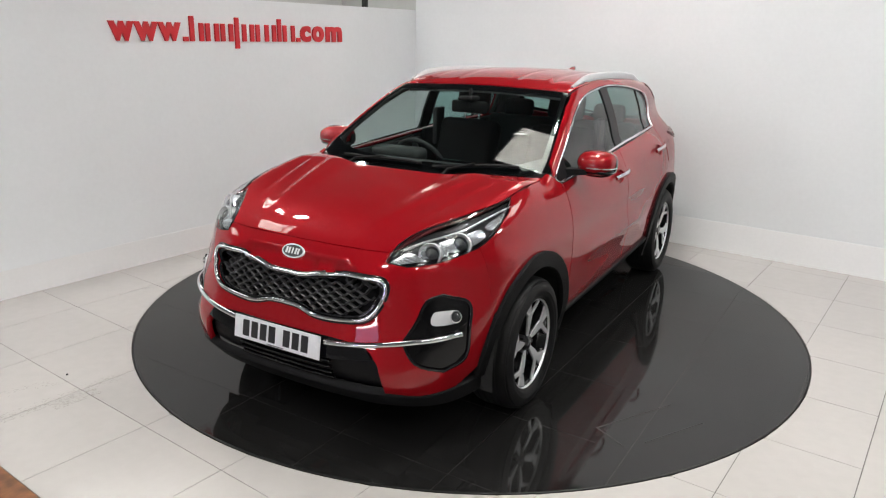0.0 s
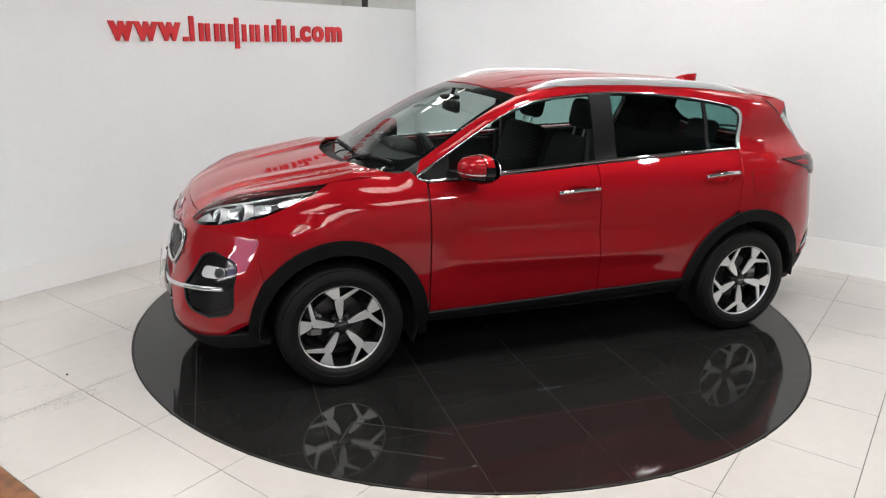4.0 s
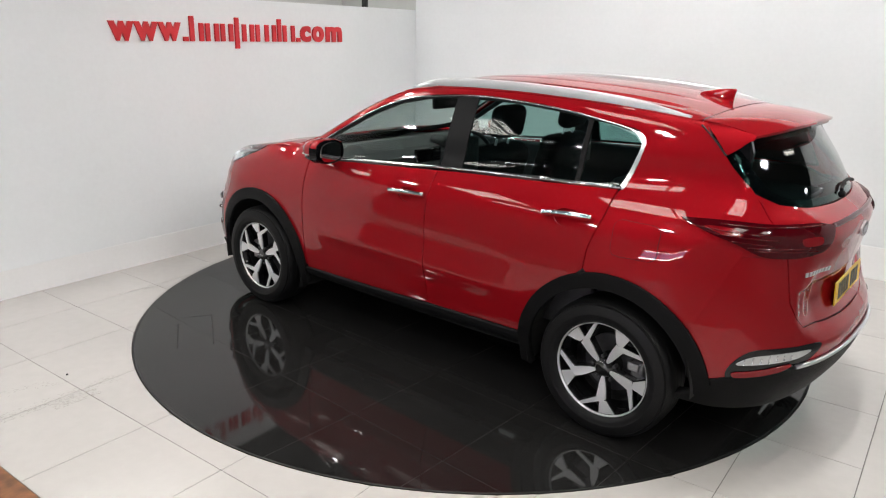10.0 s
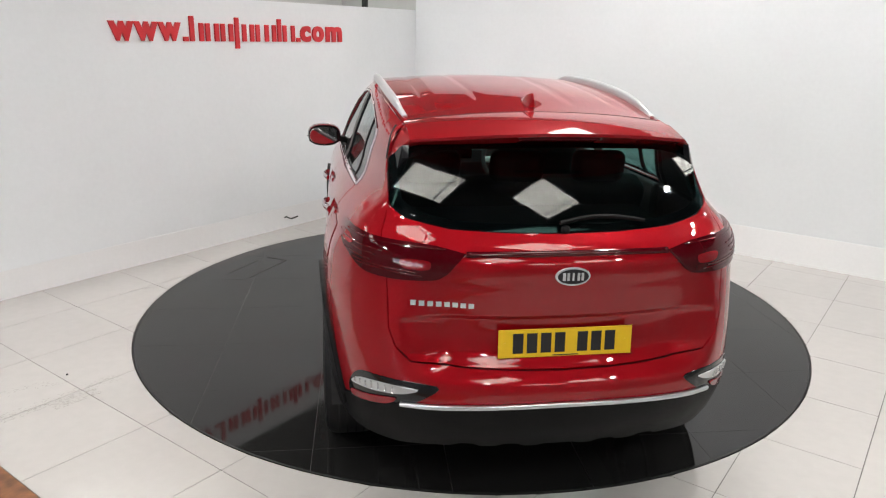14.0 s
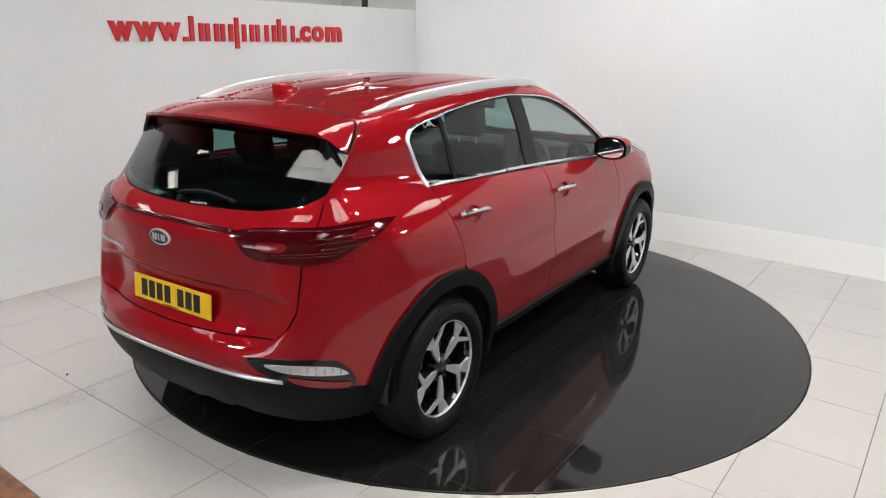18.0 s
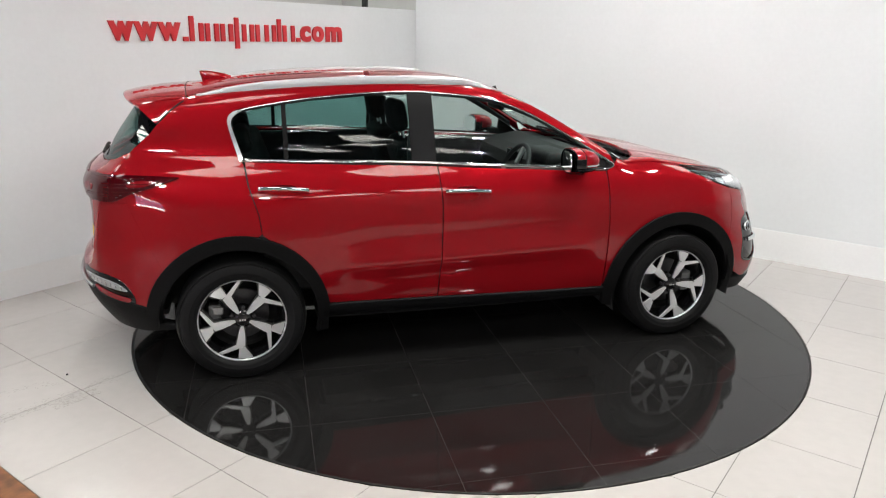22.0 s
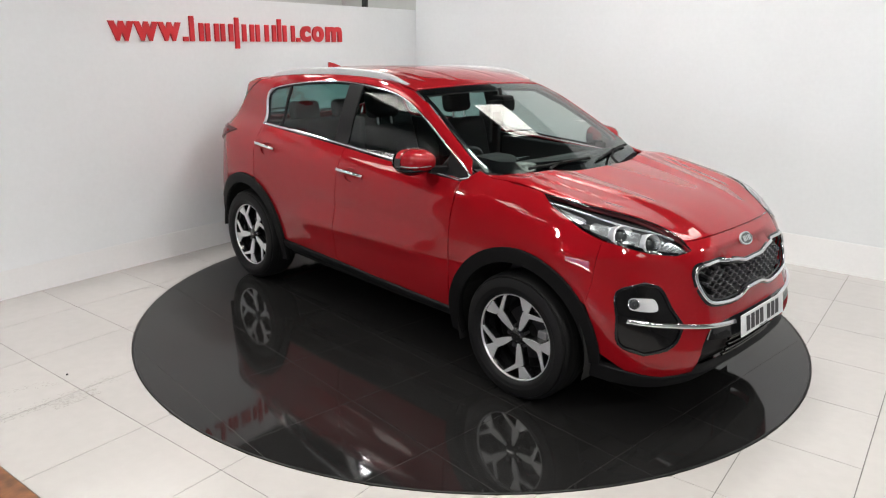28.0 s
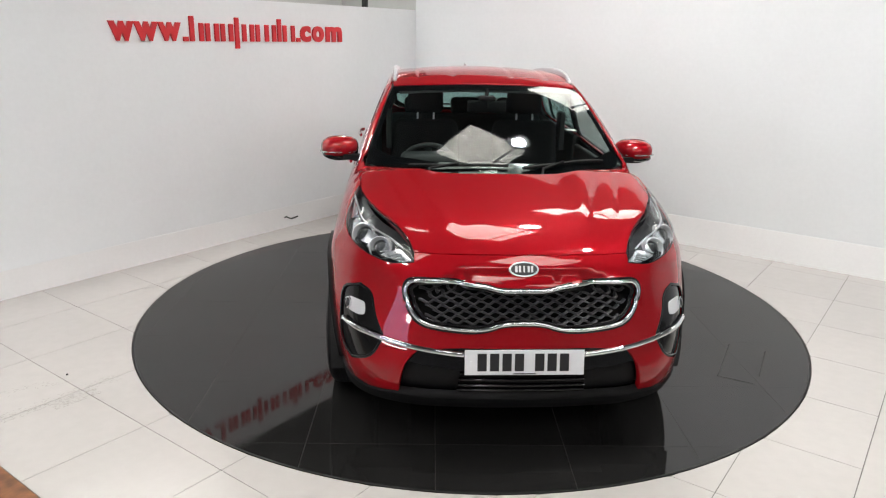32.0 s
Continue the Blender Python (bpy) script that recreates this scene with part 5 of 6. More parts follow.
M["lamp_ring"] = material("lamp_inner_ring", (0.075, 0.001, 0.003), 0.15, spec=0.4)
TAILL = spline(on_rear([(-1.605, 0.806, 1.125), (-1.80, 0.772, 1.135), (-1.95, 0.69, 1.128), (-2.05, 0.50, 1.120), (-2.106, 0.385, 1.100), (-2.112, 0.45, 1.035), (-2.095, 0.50, 1.008), (-2.03, 0.635, 0.996), (-1.932, 0.742, 1.004), (-1.84, 0.795, 1.050), (-1.74, 0.825, 1.083)]), per=5, corners=(0, 4))
for s in (False, True):
    lampb = skin_panel("tail_lamp", "rear", TAILL, M["red_lens"], car, off=0.012, flip=s, step=0.022, depth=0.03, label="dark red tail lamp wrapping round the rear corner")
    cell = np.array(spline(on_rear([(-2.00, 0.645, 1.080), (-2.075, 0.485, 1.080), (-2.085, 0.490, 1.030), (-2.02, 0.630, 1.024)]), per=5))
    core = cell.mean(0) + (cell - cell.mean(0)) * (0.58, 0.52) + (-0.012, 0.004)
    skin_panel("lamp_reflector", "rear", [tuple(p) for p in core], M["red_glow"], lampb, off=0.0145, flip=s, step=0.02, depth=0.003)
    outer = spline(on_rear([(-1.70, 0.800, 1.104), (-1.80, 0.775, 1.108), (-1.845, 0.765, 1.085), (-1.79, 0.79, 1.078)]), per=4)
    skin_panel("lamp_reflector", "rear", outer, M["red_glow"], lampb, off=0.0145, flip=s, step=0.02, depth=0.003)
    for z0, x0, x1 in ((1.108, 0.34, 0.80), (1.086, 0.60, 0.86), (1.070, 0.62, 0.84), (1.050, 0.64, 0.80), (1.030, 0.48, 0.78), (1.018, 0.46, 0.76)):
        path = [(x0 + (x1 - x0) * i / 16, z0 + 0.012 * i / 16) for i in range(17)]
        trim("lamp_rib", "rear", [(a, b) for a, b in path if within(np.array([(a, b)]), TAILL)[0]], M["lamp_ring"], lampb, width=0.005, proud=0.003, off=0.012, flip=s)
    bez = spline(on_rear([(-1.885, 0.812, 0.500), (-1.95, 0.772, 0.588), (-2.06, 0.675, 0.608), (-2.17, 0.495, 0.606), (-2.15, 0.53, 0.555), (-2.10, 0.62, 0.500), (-2.0, 0.735, 0.458), (-1.90, 0.80, 0.440)]), per=4)
    bezel = skin_panel("lamp_bezel", "rear", bez, M["gloss_black"], car, off=0.004, flip=s, step=0.025, depth=0.015)
    rev = spline(on_rear([(-1.912, 0.797, 0.528), (-1.965, 0.765, 0.566), (-2.06, 0.675, 0.584), (-2.135, 0.555, 0.586), (-2.10, 0.622, 0.556), (-1.965, 0.763, 0.530)]), per=4)
    clear = skin_panel("reverse_lamp", "rear", rev, M["clear_lamp"], bezel, off=0.009, flip=s, step=0.025, depth=0.006, label="clear reversing lamp low in the bumper")
    red = spline(on_rear([(-1.905, 0.80, 0.485), (-1.975, 0.757, 0.500), (-2.085, 0.64, 0.532), (-2.06, 0.665, 0.500), (-1.96, 0.765, 0.470), (-1.91, 0.795, 0.465)]), per=4)
    for k in range(9):
        a = rp(-1.945, 0.785) + (rp(-2.12, 0.59) - rp(-1.945, 0.785)) * k / 8
        seg = [(a, 0.505 + 0.012 * i) for i in range(9) if within(np.array([(a, 0.505 + 0.012 * i)]), rev)[0]]
        if len(seg) > 2:
            trim("lens_rib", "rear", seg, M["reflector"], clear, width=0.006, proud=0.003, off=0.009, flip=s)
    skin_panel("reflector", "rear", red, M["red_glow"], bezel, off=0.011, flip=s, step=0.025, depth=0.006, label="red reflector low in the bumper")
half = on_rear([(-2.13, 0.0, 1.105), (-2.115, 0.2, 1.104), (-2.10, 0.38, 1.100)])
trim("light_bar", "rear", spline([(-a, b) for a, b in reversed(half)] + half[1:], False, 6), M["red_lens"], gate, width=0.022, proud=0.010, off=0.0, label="dark red strip joining the tail lamps")
plate("rear_number_plate", (-2.140, 0.0, 0.758), radians(-90), radians(-4), M["plate_yellow"])
P, N = onto("rear", [(0.0, 1.028)], 0.0)
badge("rear_badge", Vector(P[0]), Vector((-1, 0, 0.03)), 0.066, 0.034, True)
for i in range(8):
    P, N = onto("rear", [(rp(-2.07, 0.568) - i * 0.0250, 0.914 - 0.0012 * i)], 0.001)
    m = Matrix.Translation(P[0]) @ Vector(N[0]).to_track_quat("Z", "Y").to_matrix().to_4x4()
    part("lettering_bar", box(bmesh.new(), (-0.0100, -0.0095, 0), (0.0100, 0.0095, 0.003), m), M["badge"], gate)
path = [(0.02 - 0.32 * i / 10, 1.186 + 0.022 * math.sin(math.pi * i / 10)) for i in range(11)]
Q, NQ = onto("rear", path, 0.016)
v, f = sweep(Q, round_section(0.009, 6), up=NQ)
w = mesh_part("rear_wiper", v, f, M["dark"], car)
part("wiper_pivot", lathe(bmesh.new(), [(0.017, -0.02), (0.017, 0.006), (0.012, 0.014), (0.001, 0.015)], Matrix.Translation(onto("rear", [(0.0, 1.172)], 0.0)[0][0]) @ pose(0, 0, 0, 0, -70, 0), 20), M["dark"], w, smooth=True)

# ---------------- inner shell, wheels, cabin ----------------
def inner_shell():
    side = [(0.85, 1.08), (0.4, 1.10), (-0.3, 1.14), (-1.28, 1.18), (-1.70, 1.20), (-1.86, 1.12), (-1.86, 0.45), (-1.80, 0.36)] + [p for p in arc(-AXLE, 0.345, 0.44, 4, 172, 18)][::-1] + [(-0.85, 0.355), (0.85, 0.345)] + arc(AXLE, 0.345, 0.44, 6, 176, 18)[::-1] + [(1.80, 0.36), (1.86, 0.45), (1.86, 0.90), (1.40, 1.06), (0.95, 1.10)]
    for s in (False, True):
        skin_panel("inner_panel", "side", side, M["cabin_trim"], car, off=-0.018, flip=s, step=0.07)
    pillar_area = [(-1.40, 1.22), (-1.42, 1.40), (-1.40, 1.47), (-1.65, 1.46), (-1.72, 1.40), (-1.80, 1.22)]
    for s in (False, True):
        skin_panel("inner_pillar", "side", pillar_area, M["cabin_trim"], car, off=-0.03, flip=s, step=0.07)
    xs = (0.80, 0.6, 0.4, 0.2, 0.0, -0.3, -0.6, -0.9, -1.15, -1.28)
    lining = [(x, edge_z(x) - 0.012) for x in xs] + [(-1.40, 1.46), (-1.40, 1.22), (-1.31, 1.215), (-1.34, 1.34), (-1.35, 1.41), (-1.30, 1.45)] + [(x, top_line(x) + 0.004) for x in xs[::-1][1:]]
    for s in (False, True):
        skin_panel("window_lining", "side", lining, M["cabin_trim"], car, off=-0.024, flip=s, step=0.06)
    half = [(2.06, 0.0), (2.02, 0.46), (1.85, 0.56), (1.6, 0.70), (1.3, 0.765), (1.05, 0.75), (1.14, 0.6), (1.235, 0.3), (1.26, 0.0)]
    skin_panel("bonnet_inner", "top", half + [(x, -y) for x, y in reversed(half[1:-1])], M["paint_shaded"], car, off=-0.02, step=0.08)
    half = [(0.28, 0.0), (0.26, 0.56)] + [(x, edge_y(x) - 0.01) for x in (0.0, -0.4, -0.9, -1.3, -1.6)] + [(-1.72, 0.45), (-1.78, 0.0)]
    skin_panel("headliner", "top", half + [(x, -y) for x, y in reversed(half[1:-1])], M["headliner"], car, off=-0.035, step=0.08, depth=0.02)
    front = mirrored([(0.0, 0.93), (0.44, 0.90), (0.75, 0.90), (0.80, 0.60), (0.78, 0.36), (0.5, 0.27), (0.0, 0.25)])
    skin_panel("front_inner", "front", front, M["under"], car, off=-0.075, step=0.07)
    rear = mirrored([(0.0, 1.15), (0.40, 1.16), (0.62, 1.18), (0.78, 1.10), (0.75, 0.60), (0.72, 0.36), (0.0, 0.34)])
    skin_panel("rear_inner", "rear", rear, M["paint_shaded"], car, off=-0.05, step=0.05)
    bm = bmesh.new()
    box(bm, (-1.72, -0.48, 0.24), (1.95, 0.48, 0.30))
    box(bm, (-0.88, -0.72, 0.255), (0.88, 0.72, 0.32))
    box(bm, (1.70, -0.77, 0.245), (1.88, 0.77, 0.275))
    box(bm, (-1.92, -0.74, 0.36), (-1.725, 0.74, 0.39))
    part("underbody", bm, M["under"], car)


inner_shell()


def wheel_well(cx, s):
    bm = bmesh.new()
    start, end = (-13, 200) if cx > 0 else (-12, 181)
    seg, r = 28, 0.43
    a, b = [], []
    for i in range(seg + 1):
        t = radians(start + (end - start) * i / seg)
        a.append(bm.verts.new((cx + r * math.cos(t), s * 0.885, 0.345 + r * math.sin(t))))
        b.append(bm.verts.new((cx + r * math.cos(t), s * 0.50, 0.345 + r * math.sin(t))))
    for i in range(seg):
        bm.faces.new((a[i], a[i + 1], b[i + 1], b[i]))
    bm.faces.new(b)
    part("wheel_well", bm, M["under"], car)


def build_wheel(cx, s, angle):
    """One wheel: its axis is y, s = 1 on the car's left."""
    m = Matrix.Translation((cx, s * 0.800, HUB)) @ Matrix.Rotation(radians(-90 * s), 4, "X")
    spin = m @ Matrix.Rotation(radians(angle), 4, "Z")
    w = part("wheel", lathe(bmesh.new(), [(0.2285, 0.090), (0.2300, 0.0965), (0.2325, 0.1005), (0.2345, 0.1012), (0.2365, 0.099), (0.2365, 0.092)], spin, 72), M["alloy"], car, "machined and black alloy wheel", smooth=True)
    part("barrel", lathe(bmesh.new(), [(0.2286, 0.0905), (0.2185, 0.070), (0.205, 0.02), (0.200, -0.10)], spin, 60), M["rim_black"], w, smooth=True)
    tyre = [(0.225, -0.105), (0.255, -0.118), (0.29, -0.121), (0.322, -0.112), (0.338, -0.095), (0.3455, -0.07), (0.347, -0.03), (0.347, 0.03), (0.3455, 0.07), (0.339, 0.092), (0.330, 0.102), (0.326, 0.101), (0.322, 0.1115), (0.30, 0.1195), (0.278, 0.1205), (0.276, 0.1190), (0.262, 0.1185), (0.252, 0.115), (0.243, 0.106), (0.236, 0.099), (0.228, 0.09)]
    part("tyre", lathe(bmesh.new(), tyre, spin, 72), M["tyre"], w, smooth=True)
    bm = bmesh.new()
    for gz in (-0.055, -0.02, 0.02, 0.055):
        lathe(bm, [(0.3478, gz - 0.004), (0.3478, gz + 0.004)], spin, 72)
    part("tread_groove", bm, M["under"], w)
    part("brake_disc", lathe(bmesh.new(), [(0.06, 0.0), (0.145, 0.0), (0.145, -0.02), (0.06, -0.02)], m @ Matrix.Translation((0, 0, -0.02)), 40), M["disc"], w)
    bm = bmesh.new()
    turn = m @ Matrix.Rotation(radians(-92 if cx > 0 else 88), 4, "Z")
    box(bm, (-0.065, 0.115, -0.06), (0.065, 0.178, 0.022), turn, 0.012)
    for d in (-0.038, 0.038):
        box(bm, (d - 0.022, 0.100, 0.010), (d + 0.022, 0.160, 0.036), turn, 0.008)
    part("brake_caliper", bm, M["caliper"], w)
    bm = bmesh.new()
    lathe(bm, [(0.001, -0.06), (0.19, -0.06), (0.205, -0.03)], spin, 40)
    part("wheel_back", bm, M["under"], w)
    pol = lambda r, a: (r * math.cos(radians(a)), r * math.sin(radians(a)))

    def blade(points, z0, z1, mat, name, k, bevel=0.0025):
        bm = bmesh.new()
        pts = [pol(r, a + 72 * k) for r, a in points]
        prism(bm, pts, z1 - z0, spin @ Matrix.Translation((0, 0, z0)), bevel)
        # dish the spoke towards the hub
        inv = spin.inverted()
        for v in bm.verts:
            q = inv @ v.co
            r = math.hypot(q.x, q.y)
            q.z -= 0.020 * max(0.0, 1 - r / 0.20)
            v.co = spin @ q
        if (spin.to_3x3().determinant() < 0):
            bmesh.ops.reverse_faces(bm, faces=bm.faces)
        return part(name, bm, mat, w)

    for k in range(5):
        arm = [(0.040, -9), (0.040, 9), (0.075, 11), (0.115, 10), (0.157, 7.5), (0.2262, -26), (0.2262, -31), (0.152, -10), (0.115, -11), (0.075, -12)]
        pad = [(0.1645, -3.5), (0.2262, -3.2), (0.2262, 7), (0.2262, 17), (0.190, 12.5), (0.1645, 8.2)]
        blade([(0.040, -24), (0.040, 24), (0.08, 15), (0.12, 12.5), (0.166, 10.5), (0.192, 15), (0.2245, 20), (0.2245, 8), (0.2245, -4.5), (0.172, -5), (0.2245, -24.5), (0.2245, -33.5), (0.152, -13), (0.12, -14), (0.08, -16)], 0.046, 0.084, M["rim_black"], "spoke", k, 0.0)
        blade(arm, 0.083, 0.0925, M["alloy"], "spoke_face", k, 0.0015)
        blade(pad, 0.083, 0.0925, M["alloy"], "spoke_pad", k, 0.0015)
        bm = bmesh.new()
        x, y = pol(0.062, 36 + 72 * k)
        cyl(bm, 0.0095, 0.03, spin @ Matrix.Translation((x, y, 0.060)), 6)
        part("wheel_nut", bm, M["disc"], w)
    part("hub_cap", lathe(bmesh.new(), [(0.050, 0.02), (0.050, 0.066), (0.034, 0.082), (0.028, 0.084), (0.001, 0.085)], spin, 32), M["rim_black"], w, smooth=True)
    bm = bmesh.new()
    for i in range(3):
        box(bm, (-0.017 + i * 0.013, -0.005, 0.0845), (-0.009 + i * 0.013, 0.005, 0.0865), m)
    part("cap_bar", bm, M["chrome"], w)


for cx in (AXLE, -AXLE):
    for s in (1, -1):
        wheel_well(cx, s)
build_wheel(AXLE, 1, 276)
build_wheel(-AXLE, 1, 239)
build_wheel(AXLE, -1, 68)
build_wheel(-AXLE, -1, 120)


def egg(name, rings, mat, parent, label="", seg=20, power=2.6):
    """A rounded body from rings of (centre, half width vector, half height vector)."""
    verts, faces = [], []
    for c, a, b in rings:
        for i in range(seg):
            t = 2 * math.pi * i / seg
            ct, st = math.cos(t), math.sin(t)
            k = (abs(ct) ** power + abs(st) ** power) ** (-1 / power)
            verts.append(Vector(c) + Vector(a) * ct * k + Vector(b) * st * k)
    n = len(rings)
    for i in range(n - 1):
        for q in range(seg):
            r = (q + 1) % seg
            faces.append((i * seg + q, i * seg + r, (i + 1) * seg + r, (i + 1) * seg + q))
    faces.append(tuple(range(seg))[::-1])
    faces.append(tuple((n - 1) * seg + q for q in range(seg)))
    me_ob = mesh_part(name, verts, faces, mat, parent, label)
    bm = bmesh.new()
    bm.from_mesh(me_ob.data)
    bmesh.ops.recalc_face_normals(bm, faces=bm.faces)
    bm.to_mesh(me_ob.data)
    bm.free()
    me_ob.data.set_sharp_from_angle(angle=radians(50))
    return me_ob


def door_mirror(s):
    def ring(x, y, z, hy, hz):
        z = 1.172 + (z - 1.178) * 0.8
        return ((x - 0.035, s * (y - 0.055), z), (0, s * hy * 0.90, 0), (0, 0, hz * 0.78))

    head = egg("door_mirror", [ring(0.735, 0.985, 1.185, 0.025, 0.018), ring(0.725, 0.985, 1.187, 0.070, 0.045), ring(0.70, 0.985, 1.190, 0.100, 0.068), ring(0.66, 0.983, 1.193, 0.118, 0.080), ring(0.61, 0.980, 1.195, 0.125, 0.084), ring(0.572, 0.978, 1.195, 0.120, 0.080)], PAINT, car, "red door mirror with a black lower half")
    egg("mirror_base", [ring(0.722, 0.985, 1.150, 0.05, 0.018), ring(0.69, 0.985, 1.142, 0.098, 0.030), ring(0.64, 0.982, 1.138, 0.117, 0.034), ring(0.575, 0.978, 1.138, 0.119, 0.032)], M["gloss_black"], head)
    egg("mirror_frame", [ring(0.622, 0.981, 1.182, 0.1275, 0.0985), ring(0.566, 0.978, 1.180, 0.122, 0.092)], M["gloss_black"], head)
    def tilted(x, y, z, hy, hz):
        c, a, b = ring(x, y, z, hy, hz)
        return c, (-0.16 * hy, a[1], 0), b

    egg("mirror_glass", [tilted(0.556, 0.978, 1.182, 0.112, 0.076), tilted(0.551, 0.978, 1.182, 0.110, 0.074)], M["mirror"], head)
    egg("indicator", [ring(0.735, 0.99, 1.170, 0.03, 0.005), ring(0.715, 0.99, 1.168, 0.088, 0.008), ring(0.68, 0.99, 1.166, 0.118, 0.008), ring(0.63, 0.99, 1.165, 0.128, 0.007)], M["clear_lamp"], head)
    bm = bmesh.new()
    v = [(0.72, 0.775, 1.112), (0.64, 0.775, 1.112), (0.64, 0.775, 1.15), (0.72, 0.775, 1.15), (0.69, 0.90, 1.125), (0.635, 0.90, 1.125), (0.635, 0.90, 1.155), (0.69, 0.90, 1.155)]
    vs = [bm.verts.new((x, s * y, z)) for x, y, z in v]
    for q in ((0, 1, 5, 4), (1, 2, 6, 5), (2, 3, 7, 6), (3, 0, 4, 7), (4, 5, 6, 7), (3, 2, 1, 0)):
        bm.faces.new([vs[i] for i in q])
    bmesh.ops.recalc_face_normals(bm, faces=bm.faces)
    part("mirror_stalk", bm, M["dark"], head)


M["mirror"] = material("mirror_glass", (0.85, 0.86, 0.87), 0.02, 1.0)
door_mirror(1)
door_mirror(-1)


def door_handle(x0, x1, z0, z1, s):
    n = 10
    skin_panel("handle_recess", "side", cup_outline(x0, x1, (z0 + z1) / 2), PAINT, car, off=-0.0155, flip=s, step=0.02, depth=0.001)
    path = [(x0 + (x1 - x0) * i / n, z0 + (z1 - z0) * i / n) for i in range(n + 1)]
    P, N = onto("side", path, 0.0)
    lift = [0.004 + 0.036 * math.sin(math.pi * min(1, max(0, (i + 0.4) / (n + 0.8)))) ** 0.5 for i in range(n + 1)]
    Q = np.array([p + nn * h for p, nn, h in zip(P, N, lift)])
    v, f = sweep(Q, [(0.0145 * math.cos(2 * math.pi * k / 14), 0.001 + 0.0085 * math.sin(2 * math.pi * k / 14)) for k in range(14)], up=N)
    v = np.array(v)
    if s:
        v = v * (1, -1, 1)
        f = [q[::-1] for q in f]
    grip = mesh_part("door_handle", v, f, PAINT, car, "red door handle with a chrome strip")
    v, f = sweep(np.array([q + nn * 0.004 for q, nn in zip(Q, N)]), [(0.0105 * math.cos(2 * math.pi * k / 12), 0.0065 * math.sin(2 * math.pi * k / 12)) for k in range(12)], up=N)
    v = np.array(v) + (0, 0, 0.004)
    if s:
        v = v * (1, -1, 1)
        f = [q[::-1] for q in f]
    mesh_part("handle_strip", v, f, M["chrome"], grip, "chrome strip")


for s in (False, True):
    door_handle(0.068, -0.195, 1.000, 1.010, s)
    door_handle(-0.955, -1.212, 1.043, 1.056, s)


def roof_rail(s):
    xs = [0.155, 0.10, 0.05, -0.03, -0.15, -0.3, -0.6, -0.9, -1.1, -1.25, -1.36, -1.44, -1.50]
    lift = [0.002, 0.011, 0.019, 0.025, 0.028, 0.029, 0.029, 0.028, 0.026, 0.022, 0.016, 0.009, 0.002]
    P, N = onto("top", [(x, edge_y(x) - 0.022) for x in xs])
    Q = [(p[0], s * p[1], p[2] + h) for p, h in zip(P, lift)]
    run = np.array(spline(Q, False, 4))
    ends = np.minimum(run[:, 0].max() - run[:, 0], run[:, 0] - run[:, 0].min())
    v, f = sweep(run, [(-0.012, -0.036), (-0.0145, 0.0), (-0.007, 0.009), (0.007, 0.009), (0.0145, 0.0), (0.012, -0.036)], scale=np.clip(0.3 + ends * 2.6, 0, 1))
    rail = mesh_part("roof_rail", v, f, M["rail"], car, "satin silver roof rail")
    rail.data.set_sharp_from_angle(angle=radians(60))
    for i, j in ((0, 3), (9, 12)):
        seg = [(P[k][0], s * P[k][1], P[k][2] + lift[k] * 0.5) for k in range(i, j + 1)]
        v, f = sweep(seg, [(-0.011, -0.018), (-0.009, 0.006), (0.009, 0.006), (0.011, -0.018)])
        mesh_part("rail_foot", v, f, M["rail"], rail)


roof_rail(1)
roof_rail(-1)

# aerial fin
rings = []
for t, w, h in ((0.0, 0.004, 0.012), (0.2, 0.020, 0.035), (0.45, 0.026, 0.056), (0.7, 0.026, 0.072), (0.92, 0.020, 0.082), (1.0, 0.012, 0.080)):
    x = -1.32 - 0.17 * t
    z = float(onto("top", [(x, 0.0)])[0][0][2])
    rings.append(((x, 0, z), w * 0.9, h * 0.70))
verts, faces = [], []
for (c, w, h) in rings:
    for a, b in ((-w, -0.004), (-w * 0.8, h * 0.3), (-w * 0.22, h * 0.85), (0, h), (w * 0.22, h * 0.85), (w * 0.8, h * 0.3), (w, -0.004)):
        verts.append((c[0] - 0.25 * max(b, 0), a, c[2] + b))
for i in range(len(rings) - 1):
    for q in range(6):
        faces.append((i * 7 + q, i * 7 + q + 1, (i + 1) * 7 + q + 1, (i + 1) * 7 + q))
faces += [tuple(range(7))[::-1], tuple(len(verts) - 7 + q for q in range(7))]
mesh_part("aerial_fin", [(x, -y, z) for x, y, z in verts], faces, PAINT, car)


# ---- cabin ----
def cushion(name, lo, hi, m, parent, mat, bevel=0.045):
    return part(name, box(bmesh.new(), lo, hi, m, bevel, 3), mat, parent, smooth=True)


def front_seat(y):
    base = cushion("front_seat", (-0.26, -0.25, -0.09), (0.27, 0.25, 0.09), pose(0.10, y, 0.62, 0, -6, 0), car, M["cabin"])
    cushion("seat_back", (-0.075, -0.24, 0.0), (0.075, 0.24, 0.62), pose(-0.17, y, 0.66, 0, -16, 0), base, M["cabin"], 0.06)
    cushion("headrest", (-0.05, -0.13, 0.0), (0.05, 0.13, 0.19), pose(-0.355, y, 1.30, 0, -10, 0), base, M["cabin"], 0.045)
    for d in (-0.06, 0.06):
        part("headrest_post", cyl(bmesh.new(), 0.007, 0.14, pose(-0.335, y + d, 1.27, 0, -14, 0), 8), M["satin"], base)


